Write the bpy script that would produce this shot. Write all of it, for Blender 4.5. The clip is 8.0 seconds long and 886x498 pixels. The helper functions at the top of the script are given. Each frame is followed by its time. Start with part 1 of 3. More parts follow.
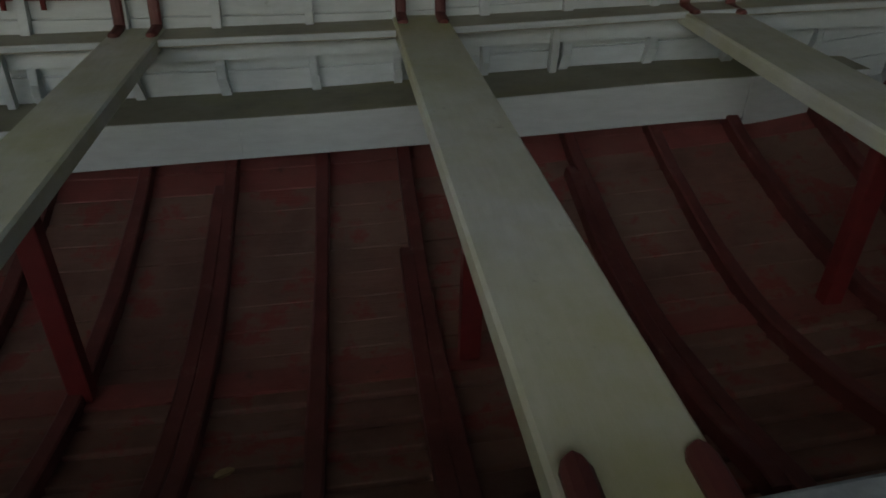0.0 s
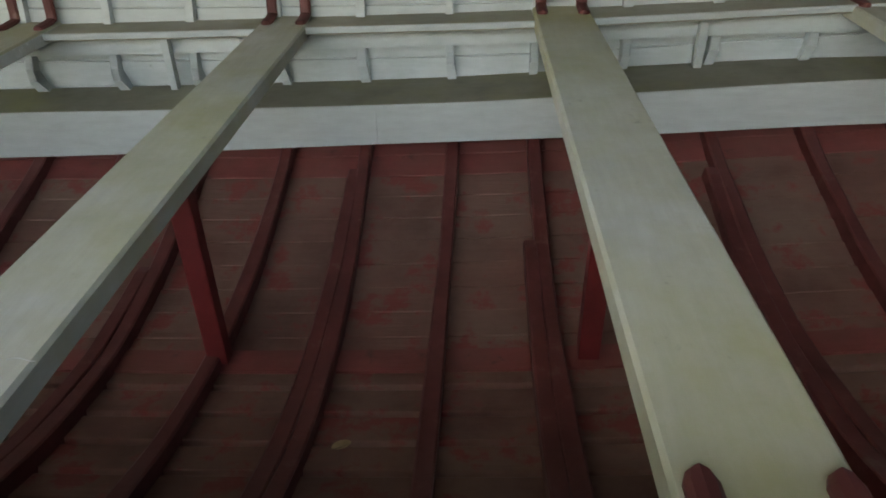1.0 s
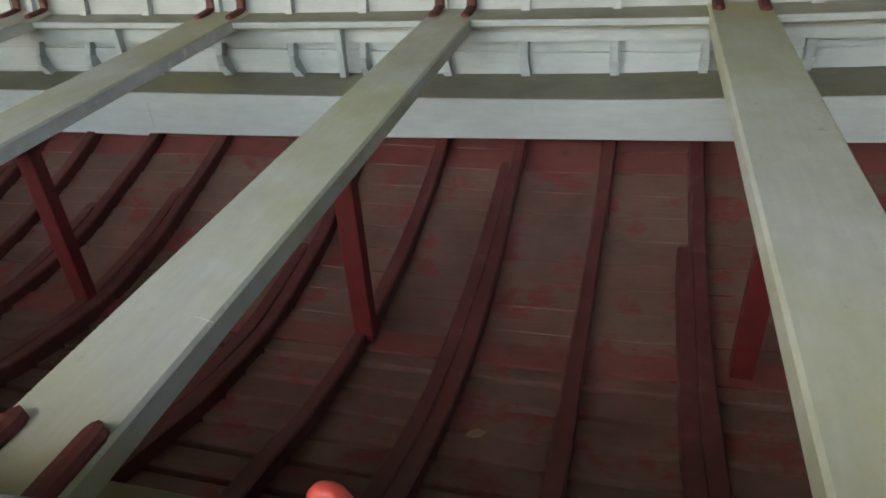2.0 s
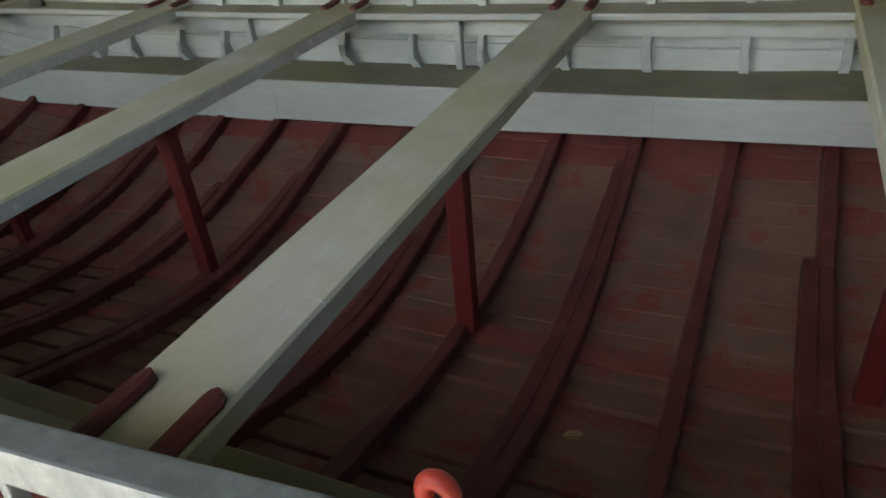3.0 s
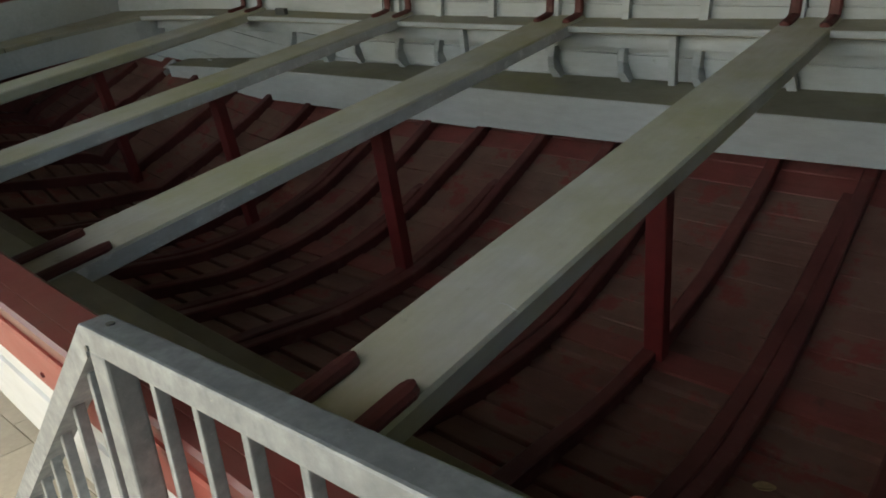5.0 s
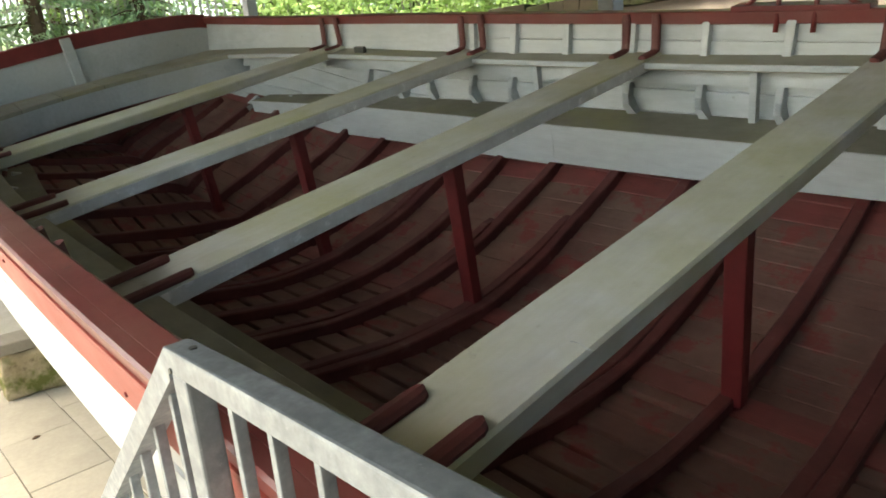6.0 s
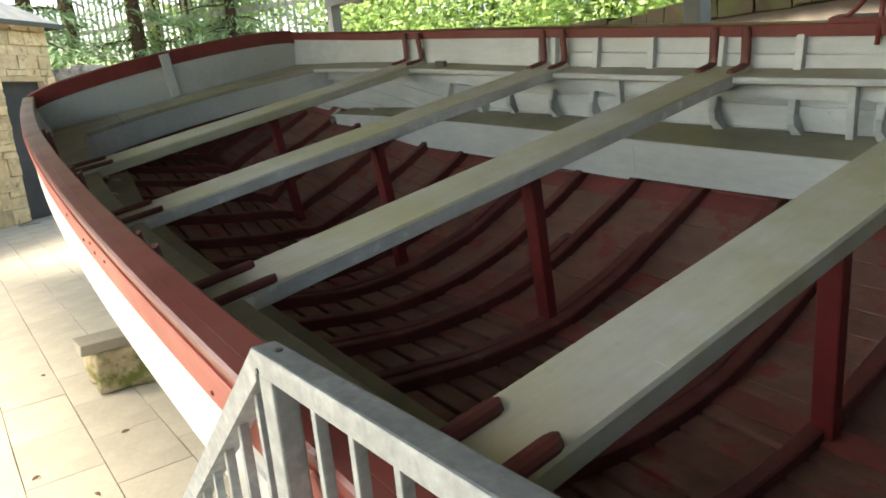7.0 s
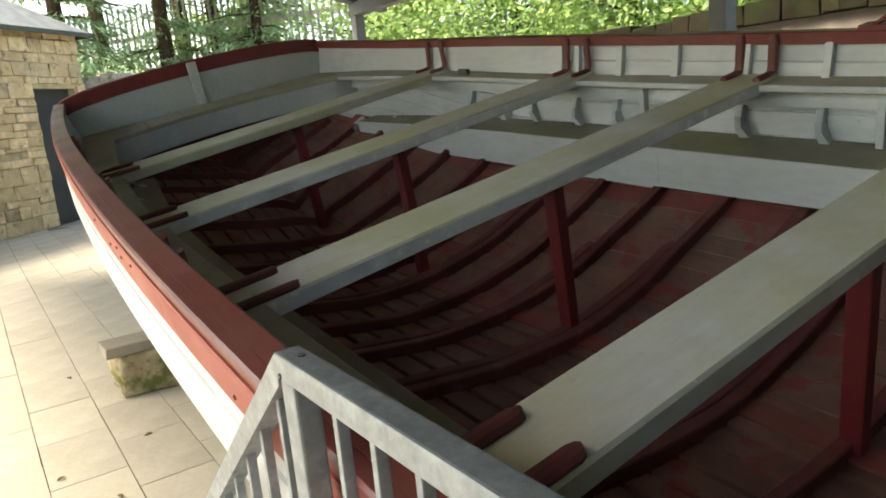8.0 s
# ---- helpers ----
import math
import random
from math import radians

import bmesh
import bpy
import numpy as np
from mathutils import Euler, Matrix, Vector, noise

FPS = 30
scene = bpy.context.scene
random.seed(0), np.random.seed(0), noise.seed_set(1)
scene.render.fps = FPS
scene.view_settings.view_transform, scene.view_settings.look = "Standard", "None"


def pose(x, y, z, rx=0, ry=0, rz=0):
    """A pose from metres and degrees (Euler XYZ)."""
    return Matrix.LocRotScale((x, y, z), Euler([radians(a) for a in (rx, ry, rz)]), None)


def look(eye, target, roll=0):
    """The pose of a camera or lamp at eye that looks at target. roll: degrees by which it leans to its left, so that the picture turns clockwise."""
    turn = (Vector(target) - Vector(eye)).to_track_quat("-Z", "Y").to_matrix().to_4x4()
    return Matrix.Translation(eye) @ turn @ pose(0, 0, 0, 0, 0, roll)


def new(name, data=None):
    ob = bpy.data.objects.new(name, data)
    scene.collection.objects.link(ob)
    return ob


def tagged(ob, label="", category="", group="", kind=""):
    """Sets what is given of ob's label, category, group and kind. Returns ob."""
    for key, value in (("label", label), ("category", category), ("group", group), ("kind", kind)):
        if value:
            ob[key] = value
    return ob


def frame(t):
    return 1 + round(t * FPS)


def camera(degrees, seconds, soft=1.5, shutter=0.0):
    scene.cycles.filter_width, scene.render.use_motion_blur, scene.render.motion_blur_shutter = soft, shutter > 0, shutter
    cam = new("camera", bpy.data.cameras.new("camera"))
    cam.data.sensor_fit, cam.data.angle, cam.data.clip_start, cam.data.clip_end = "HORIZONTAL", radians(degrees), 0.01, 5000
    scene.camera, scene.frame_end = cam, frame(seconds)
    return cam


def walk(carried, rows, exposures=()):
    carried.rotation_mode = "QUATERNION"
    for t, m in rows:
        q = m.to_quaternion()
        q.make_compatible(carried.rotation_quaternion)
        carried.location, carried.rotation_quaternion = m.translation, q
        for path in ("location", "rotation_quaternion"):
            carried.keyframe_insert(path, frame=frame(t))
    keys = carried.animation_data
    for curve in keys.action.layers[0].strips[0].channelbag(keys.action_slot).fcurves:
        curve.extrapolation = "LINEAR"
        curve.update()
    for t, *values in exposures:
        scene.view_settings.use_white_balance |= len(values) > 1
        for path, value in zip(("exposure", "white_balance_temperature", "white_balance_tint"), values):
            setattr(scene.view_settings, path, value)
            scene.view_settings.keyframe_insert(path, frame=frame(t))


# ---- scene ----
cam = camera(65.4, 8.0, soft=1.8)
# The boat lies bow-down and heeled towards the railing: its own frame in the world.
BOAT = Matrix(((0.9943, 0.0198, 0.1051, 0), (0.0, 0.9828, -0.1848, 0), (-0.1069, 0.1837, 0.9771, 0.77), (0, 0, 0, 1)))
PATH = [
    (0, (0.587, -0.445, 0.599), (0.833, 1.238, -0.454), 1.2),
    (0.5, (0.58, -0.444, 0.598), (0.625, 1.248, -0.467), -0.4),
    (1, (0.576, -0.443, 0.593), (0.476, 1.243, -0.477), -1.1),
    (1.5, (0.563, -0.447, 0.596), (0.254, 1.214, -0.475), -2.3),
    (2, (0.556, -0.446, 0.596), (0.059, 1.168, -0.476), -3.8),
    (3.5, (0.54, -0.453, 0.599), (-0.369, 0.977, -0.463), -6.7),
    (4, (0.532, -0.459, 0.6), (-0.518, 0.883, -0.446), -7.7),
    (5.5, (0.528, -0.469, 0.609), (-0.764, 0.735, -0.33), -9.3),
    (6, (0.525, -0.471, 0.609), (-0.858, 0.681, -0.263), -9.9),
    (6.5, (0.523, -0.475, 0.608), (-0.945, 0.599, -0.222), -10.6),
    (7, (0.522, -0.479, 0.609), (-1.008, 0.53, -0.193), -11.0),
    (7.5, (0.52, -0.481, 0.608), (-1.049, 0.485, -0.171), -11.3),
    (8, (0.52, -0.48, 0.608), (-1.051, 0.489, -0.163), -11.2),
]
walk(cam, [(t, BOAT @ look(eye, target, roll)) for t, eye, target, roll in PATH],
     exposures=[(0, 1.1, 7200, 4), (0.5, 1.7, 7200, 4), (1.0, 2.5, 7200, 4), (1.5, 2.85, 7200, 4), (2.0, 2.9, 7200, 4), (3.5, 1.9, 7400, 4), (4.0, 1.62, 7500, 4),
                (5.5, 2.05, 7500, 4), (6.0, 2.64, 7700, 4), (6.5, 2.8, 7800, 4), (7.0, 2.6, 7800, 4), (7.5, 2.4, 7800, 4), (8.0, 2.25, 7800, 4)])

# ---- light ----
world = bpy.data.worlds.new("world")
scene.world = world
world.use_nodes = True
wn = world.node_tree
sky = wn.nodes.new("ShaderNodeTexSky")
sky.sky_type = "NISHITA"
sky.sun_disc = False
sky.sun_elevation, sky.sun_rotation = radians(52), radians(218)
sky.air_density, sky.dust_density = 1.0, 3.0
wn.links.new(sky.outputs[0], wn.nodes["Background"].inputs[0])
wn.nodes["Background"].inputs[1].default_value = 0.15
sun = new("sun", bpy.data.lights.new("sun", "SUN"))
sun.data.energy, sun.data.angle, sun.data.color = 2.6, radians(22), (1.0, 0.96, 0.9)
sun.matrix_world = look((-7, -9, 15), (0, 0, 0))


# ---- materials ----
def material(name, base, rough=0.6, metal=0.0, dark=0.75, light=1.15, scale=3.0, grain=(60, 60, 60), bump=0.15,
             stain=None, stain_scale=2.0, stain_at=0.55, stain_soft=0.12, stain2=None, stain2_scale=8.0, stain2_at=0.62, per_piece=0.0):
    """Paint or stone: base colour varied at two scales, up to two stains with shapes of their own, bump from grain."""
    m = bpy.data.materials.new(name)
    m.use_nodes = True
    nt = m.node_tree
    N, K = nt.nodes, nt.links
    b = N["Principled BSDF"]
    tc = N.new("ShaderNodeTexCoord")

    def noise_tex(sc, detail=6, rough_=0.6, vec=None):
        n = N.new("ShaderNodeTexNoise")
        n.inputs["Scale"].default_value, n.inputs["Detail"].default_value, n.inputs["Roughness"].default_value = sc, detail, rough_
        K.new(vec if vec else tc.outputs["Object"], n.inputs["Vector"])
        return n.outputs[0]

    def ramp(fac, lo, hi, a, c):
        r = N.new("ShaderNodeMapRange")
        r.inputs[1].default_value, r.inputs[2].default_value, r.inputs[3].default_value, r.inputs[4].default_value = lo, hi, a, c
        K.new(fac, r.inputs[0])
        return r.outputs[0]

    def mix(fac, a, c, kind="MIX"):
        x = N.new("ShaderNodeMix")
        x.data_type, x.blend_type = "RGBA", kind
        for sock, v in ((x.inputs[0], fac), (x.inputs[6], a), (x.inputs[7], c)):
            if isinstance(v, (int, float)):
                sock.default_value = v
            elif isinstance(v, tuple):
                sock.default_value = (*v[:3], 1)
            else:
                K.new(v, sock)
        return x.outputs[2]

    broad = ramp(noise_tex(scale), 0.3, 0.7, dark, light)
    mp = N.new("ShaderNodeMapping")
    mp.inputs["Scale"].default_value = grain
    K.new(tc.outputs["Object"], mp.inputs["Vector"])
    fine_n = noise_tex(1.0, 5, 0.65, mp.outputs[0])
    fine = ramp(fine_n, 0.25, 0.75, 0.9, 1.08)
    val = N.new("ShaderNodeMath")
    val.operation = "MULTIPLY"
    K.new(broad, val.inputs[0]), K.new(fine, val.inputs[1])
    out = val.outputs[0]
    if per_piece:
        oi = N.new("ShaderNodeObjectInfo")
        pv = N.new("ShaderNodeMath")
        pv.operation = "MULTIPLY"
        K.new(out, pv.inputs[0]), K.new(ramp(oi.outputs["Random"], 0, 1, 1 - per_piece, 1 + per_piece), pv.inputs[1])
        out = pv.outputs[0]
    comb = N.new("ShaderNodeCombineColor")
    for i in range(3):
        K.new(out, comb.inputs[i])
    col = mix(1.0, base, comb.outputs[0], "MULTIPLY")
    if stain:
        f = ramp(noise_tex(stain_scale, 8, 0.65), stain_at - stain_soft, stain_at + stain_soft, 0, 1)
        col = mix(f, col, stain)
    if stain2:
        f = ramp(noise_tex(stain2_scale, 8, 0.7), stain2_at - 0.03, stain2_at + 0.05, 0, 0.9)
        col = mix(f, col, stain2)
    K.new(col, b.inputs["Base Color"])
    b.inputs["Metallic"].default_value = metal
    if rough >= 0.9:
        b.inputs["Specular IOR Level"].default_value = 0.12
    K.new(ramp(broad, dark, light, min(1, rough * 1.15), rough * 0.85), b.inputs["Roughness"])
    bp = N.new("ShaderNodeBump")
    bp.inputs["Strength"].default_value, bp.inputs["Distance"].default_value = bump, 0.004
    K.new(fine_n, bp.inputs["Height"])
    K.new(bp.outputs[0], b.inputs["Normal"])
    return m


GREY = material("grey_paint", (0.47, 0.51, 0.52), 0.42, scale=5, dark=0.86, light=1.1, grain=(10, 50, 50), bump=0.25, stain=(0.4, 0.42, 0.4), stain_scale=2.5, stain_at=0.62, stain2=(0.26, 0.27, 0.25), stain2_scale=11, stain2_at=0.7)
GREY_TOP = material("weathered_grey_paint", (0.54, 0.55, 0.51), 0.55, scale=4, dark=0.82, light=1.08, grain=(60, 7, 60), bump=0.25, stain=(0.4, 0.39, 0.18), stain_scale=1.7, stain_at=0.54,
                    stain_soft=0.16, stain2=(0.36, 0.35, 0.28), stain2_scale=17, stain2_at=0.66)
# Scuffs are the paint's own; the lighter base puts side light into the colour.
THWART_SIDE = material("scuffed_grey_lit_side", (0.6, 0.62, 0.6), 0.45, scale=5, dark=0.84, light=1.1, grain=(60, 14, 60), bump=0.3, stain=(0.46, 0.465, 0.43), stain_scale=6, stain_at=0.6, stain2=(0.78, 0.8, 0.78), stain2_scale=20, stain2_at=0.6)
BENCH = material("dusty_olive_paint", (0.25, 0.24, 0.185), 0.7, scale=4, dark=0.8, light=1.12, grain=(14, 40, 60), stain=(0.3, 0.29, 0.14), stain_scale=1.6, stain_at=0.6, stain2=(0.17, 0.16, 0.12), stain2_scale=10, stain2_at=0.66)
SHELF = material("dusty_grey_paint", (0.34, 0.335, 0.27), 0.65, scale=4, dark=0.82, light=1.1, grain=(14, 40, 60), stain=(0.33, 0.32, 0.18), stain_scale=1.8, stain_at=0.6, stain2=(0.24, 0.23, 0.18), stain2_scale=10, stain2_at=0.68)
CAPPING = material("worn_red_capping", (0.155, 0.028, 0.026), 0.38, scale=5, dark=0.75, light=1.15, grain=(10, 40, 40), bump=0.2, stain=(0.16, 0.062, 0.05), stain_scale=4, stain_at=0.58, stain_soft=0.14, stain2=(0.09, 0.03, 0.026), stain2_scale=16, stain2_at=0.66)
WHITE = material("white_paint", (0.53, 0.56, 0.55), 0.45, scale=3, dark=0.93, light=1.05, grain=(10, 50, 50), stain2=(0.45, 0.46, 0.44), stain2_scale=12, stain2_at=0.74)
HULL_WHITE = material("hull_white_paint", (0.6, 0.62, 0.62), 0.42, scale=2, dark=0.88, light=1.05, grain=(8, 40, 40), stain=(0.5, 0.51, 0.49), stain_scale=3, stain_at=0.6)
RED = material("red_gloss_paint", (0.15, 0.02, 0.02), 0.5, scale=6, dark=0.75, light=1.15, grain=(30, 30, 30), stain2=(0.16, 0.04, 0.035), stain2_scale=16, stain2_at=0.66)
RED_SIDE = material("faded_red_paint", (0.31, 0.064, 0.047), 0.55, scale=4, dark=0.85, light=1.08, grain=(12, 40, 40), bump=0.2, stain2=(0.22, 0.05, 0.04), stain2_scale=14, stain2_at=0.66)
RED_SOLID = material("red_oxide_paint", (0.21, 0.054, 0.048), 0.55, scale=5, dark=0.75, light=1.2, grain=(8, 60, 60), bump=0.35, stain=(0.18, 0.072, 0.058), stain_scale=4, stain_at=0.55, stain_soft=0.16, stain2=(0.1, 0.04, 0.035), stain2_scale=12, stain2_at=0.63, per_piece=0.05)
HULL_RED = material("worn_red_oxide", (0.165, 0.076, 0.058), 0.62, scale=4, dark=0.65, light=1.25, grain=(6, 60, 60), bump=0.5, stain=(0.2, 0.125, 0.095), stain_scale=3.5, stain_at=0.52, stain_soft=0.14,
                    stain2=(0.2, 0.038, 0.034), stain2_scale=7, stain2_at=0.55, per_piece=0.09)
RIB_RED = material("rib_red_oxide", (0.12, 0.03, 0.027), 0.55, scale=6, dark=0.7, light=1.2, grain=(30, 30, 30), bump=0.3, stain2=(0.15, 0.07, 0.055), stain2_scale=12, stain2_at=0.62)
GALV = material("galvanised_steel", (0.25, 0.28, 0.3), 0.45, metal=0.35, scale=45, dark=0.75, light=1.2, grain=(90, 90, 90), bump=0.12, stain=(0.18, 0.2, 0.215), stain_scale=9, stain_at=0.58, stain2=(0.42, 0.44, 0.44), stain2_scale=70, stain2_at=0.66)
SLAB = material("paving_slab", (0.4, 0.365, 0.295), 0.6, scale=4, dark=0.86, light=1.08, grain=(50, 50, 50), stain=(0.31, 0.275, 0.205), stain_scale=1.3, stain_at=0.6, stain2=(0.24, 0.21, 0.15), stain2_scale=16, stain2_at=0.68, per_piece=0.07)
JOINT = material("silted_joint", (0.09, 0.075, 0.05), 0.95, scale=20, dark=0.6, light=1.3, grain=(70, 70, 70), bump=0.5, stain=(0.1, 0.11, 0.04), stain_scale=3, stain_at=0.6)
GROUND = material("gravelly_ground", (0.36, 0.34, 0.3), 0.9, scale=2, dark=0.8, light=1.1, grain=(40, 40, 40))
STONE = material("sandstone", (0.62, 0.5, 0.33), 0.9, scale=9, dark=0.65, light=1.25, grain=(50, 50, 50), bump=0.6, stain=(0.56, 0.43, 0.25), stain_scale=2.5, stain_at=0.55, stain2=(0.24, 0.16, 0.09), stain2_scale=8, stain2_at=0.6, per_piece=0.36)
MORTAR = material("lime_mortar", (0.56, 0.48, 0.34), 0.95, scale=12, grain=(60, 60, 60), bump=0.5)
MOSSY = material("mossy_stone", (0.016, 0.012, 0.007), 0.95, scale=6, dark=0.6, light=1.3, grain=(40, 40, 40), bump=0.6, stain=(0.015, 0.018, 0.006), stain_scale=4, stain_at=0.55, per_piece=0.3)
LIMEWASH = material("limewashed_render", (0.72, 0.7, 0.66), 0.9, scale=3, dark=0.85, light=1.08, grain=(60, 60, 60), stain=(0.55, 0.52, 0.46), stain_scale=2, stain_at=0.62)
GREY_STONE = material("weathered_grey_stone", (0.34, 0.31, 0.27), 0.9, scale=8, dark=0.6, light=1.3, grain=(50, 50, 50), bump=0.6, stain2=(0.13, 0.12, 0.09), stain2_scale=9, stain2_at=0.56, per_piece=0.3)
RENDER = material("sandy_render", (0.22, 0.185, 0.155), 0.9, scale=3, dark=0.85, light=1.1, grain=(60, 60, 60))
SLATE = material("roof_slate", (0.2, 0.19, 0.195), 0.34, scale=5, dark=0.7, light=1.2, grain=(30, 30, 30), per_piece=0.2)
TIMBER = material("grey_timber", (0.26, 0.23, 0.18), 0.8, scale=3, dark=0.75, light=1.15, grain=(6, 70, 70), bump=0.4)
RED_BRIGHT = material("bright_red_paint", (0.5, 0.06, 0.045), 0.35, scale=20, dark=0.85, light=1.1, stain2=(0.3, 0.05, 0.04), stain2_scale=60, stain2_at=0.62)
MOSSY_BLOCK = material("mossy_block", (0.4, 0.32, 0.2), 0.95, scale=9, dark=0.6, light=1.2, grain=(60, 60, 60), bump=0.8, stain=(0.12, 0.125, 0.035), stain_scale=5, stain_at=0.6, stain_soft=0.07, stain2=(0.12, 0.09, 0.05), stain2_scale=14, stain2_at=0.6)
PALE_LEAF = material("pale_dry_leaf", (0.34, 0.25, 0.13), 0.7, scale=40)
DRY_LEAF = material("dry_leaf", (0.14, 0.08, 0.04), 0.8, scale=30)
DARK_STEEL = material("dark_painted_steel", (0.07, 0.075, 0.07), 0.5, scale=5)
ROOFING = material("roof_underside", (0.1, 0.1, 0.095), 0.8, scale=2)
COLUMN = material("grey_painted_steel", (0.15, 0.16, 0.165), 0.5, scale=5)
DOOR_DARK = material("dark_door_paint", (0.035, 0.04, 0.05), 0.6, scale=3, grain=(60, 60, 6))
BARK = material("bark", (0.07, 0.045, 0.03), 0.95, scale=6, dark=0.6, light=1.4, grain=(50, 50, 12), bump=0.8)
PALE_TIMBER = material("pale_fence_timber", (0.36, 0.34, 0.29), 0.8, scale=4, grain=(50, 50, 8))


def leaf_material(name, base, light):
    m = bpy.data.materials.new(name)
    m.use_nodes = True
    N, K = m.node_tree.nodes, m.node_tree.links
    b = N["Principled BSDF"]
    g = N.new("ShaderNodeNewGeometry")
    r = N.new("ShaderNodeValToRGB")
    r.color_ramp.elements[0].color, r.color_ramp.elements[1].color = (*base, 1), (*light, 1)
    K.new(g.outputs["Random Per Island"], r.inputs[0])
    K.new(r.outputs[0], b.inputs["Base Color"])
    b.inputs["Roughness"].default_value = 0.5
    tr = N.new("ShaderNodeBsdfTranslucent")
    K.new(r.outputs[0], tr.inputs["Color"])
    mx = N.new("ShaderNodeMixShader")
    mx.inputs[0].default_value = 0.5
    K.new(b.outputs[0], mx.inputs[1]), K.new(tr.outputs[0], mx.inputs[2])
    K.new(mx.outputs[0], N["Material Output"].inputs["Surface"])
    return m


LEAF = leaf_material("broad_leaves", (0.2, 0.33, 0.08), (0.46, 0.6, 0.24))
FIR = leaf_material("fir_needles", (0.15, 0.25, 0.12), (0.42, 0.55, 0.32))
WOOD_FAR = material("far_woods", (0.2, 0.27, 0.12), 0.9, scale=0.5, dark=0.5, light=1.5, grain=(3, 3, 3), bump=1.0)
LIGHT_BLOCKER = material("light_blocking_wall", (0.09, 0.085, 0.075), 0.85, scale=2)


# ---- builders ----
def part(name, bm, mat, parent=None, label="", smooth=False):
    """Links a bmesh as one mesh object under a thing or a part."""
    bmesh.ops.recalc_face_normals(bm, faces=bm.faces[:])
    me = bpy.data.meshes.new(name)
    if smooth:
        for f in bm.faces:
            f.smooth = True
    bm.to_mesh(me)
    bm.free()
    for m in (mat if isinstance(mat, (list, tuple)) else [mat]):
        me.materials.append(m)
    ob = new(name, me)
    if parent:
        ob.parent = parent
    if label:
        tagged(ob, label)
    return ob


def empty(name, m=None, label="", category="", group="", kind=""):
    ob = new(name)
    if m:
        ob.matrix_world = m
    return tagged(ob, label, category, group, kind)


def box(bm, lo, hi, bevel=0.0, m=None, jitter=0.0, rng=None):
    r = bmesh.ops.create_cube(bm, size=1.0)
    vs = r["verts"]
    for v in vs:
        v.co = Vector([lo[i] + (v.co[i] + 0.5) * (hi[i] - lo[i]) for i in range(3)])
        if jitter:
            v.co += Vector([rng.uniform(-jitter, jitter) for _ in range(3)])
    es = {e for v in vs for e in v.link_edges}
    out = vs
    if bevel:
        res = bmesh.ops.bevel(bm, geom=list(es), offset=bevel, segments=2, affect="EDGES", profile=0.6)
        out = list({v for f in res["faces"] for v in f.verts} | {v for v in vs if v.is_valid})
    if m:
        for v in out:
            v.co = m @ v.co
    return out


def sweep(bm, rings, closed=True, caps=True):
    """A tube through rings of equally many points."""
    grid = [[bm.verts.new(p) for p in r] for r in rings]
    n = len(grid[0])
    for a, b in zip(grid, grid[1:]):
        for i in range(n if closed else n - 1):
            j = (i + 1) % n
            bm.faces.new((a[i], a[j], b[j], b[i]))
    if caps and closed:
        bm.faces.new(grid[0][::-1]), bm.faces.new(grid[-1])
    return grid


def interp(table, x):
    """Smooth interpolation in a table of (x, value)."""
    if x <= table[0][0]:
        return table[0][1]
    if x >= table[-1][0]:
        return table[-1][1]
    for i in range(len(table) - 1):
        if table[i][0] <= x <= table[i + 1][0]:
            break
    x0, v0 = table[i]
    x1, v1 = table[i + 1]
    m0 = (v1 - table[i - 1][1]) / (x1 - table[i - 1][0]) if i > 0 else (v1 - v0) / (x1 - x0)
    m1 = (table[i + 2][1] - v0) / (table[i + 2][0] - x0) if i + 2 < len(table) else (v1 - v0) / (x1 - x0)
    h = x1 - x0
    s = (x - x0) / h
    return (2 * s**3 - 3 * s**2 + 1) * v0 + (s**3 - 2 * s**2 + s) * h * m0 + (-2 * s**3 + 3 * s**2) * v1 + (s**3 - s**2) * h * m1


# ---- boat: its lines, in its own frame (x to the bow, y to the far side) ----
YC = 0.87
STERN, BOW = -4.2, 4.75
BEAM = [(-4.25, 0.86), (-3.5, 0.97), (-2.64, 1.06), (-1.4, 1.125), (0, 1.14), (1.5, 1.12), (3, 0.94), (4.2, 0.5), (4.8, 0.03)]
SHEER = [(-4.25, 0.2), (-2.6, 0.18), (-1, 0.15), (0, 0.15), (1, 0.165), (3, 0.3), (4.8, 0.55)]
BOTTOM = [(-4.25, -0.42), (-3.4, -0.56), (-2.6, -0.645), (-1.75, -0.65), (-0.95, -0.61), (0, -0.595), (0.86, -0.555), (1.35, -0.5), (2.2, -0.42), (3.6, -0.2), (4.8, 0.1)]
FORM = [(0, 0), (0.105, 0.01), (0.30, 0.05), (0.48, 0.125), (0.615, 0.185), (0.76, 0.272), (0.86, 0.385), (0.925, 0.53), (0.975, 0.80), (1.0, 1.0)]
SHELF_Z = [(-4.2, 0.0), (-3.4, 0.0), (-2.8, -0.01), (-2, -0.024), (-1, -0.02), (0, 0.0), (1, 0.03), (3, 0.14)]
SHELF_IN = [(-3.73, 0.72), (-3.45, 0.775), (-3.1, 0.83), (-2.6, 0.895), (-2.0, 0.945), (-1, 0.965), (0.5, 0.965), (2, 0.94), (3.2, 0.8)]
LOW_Z = [(-3.6, -0.25), (-2.4, -0.25), (-1, -0.232), (0.4, -0.197), (1.07, -0.158), (1.68, -0.118), (2.35, -0.09)]
LOW_IN = [(-3.6, 0.605), (-3.3, 0.66), (-2.65, 0.75), (-1.9, 0.792), (-1, 0.805), (0.5, 0.805), (2.35, 0.79)]
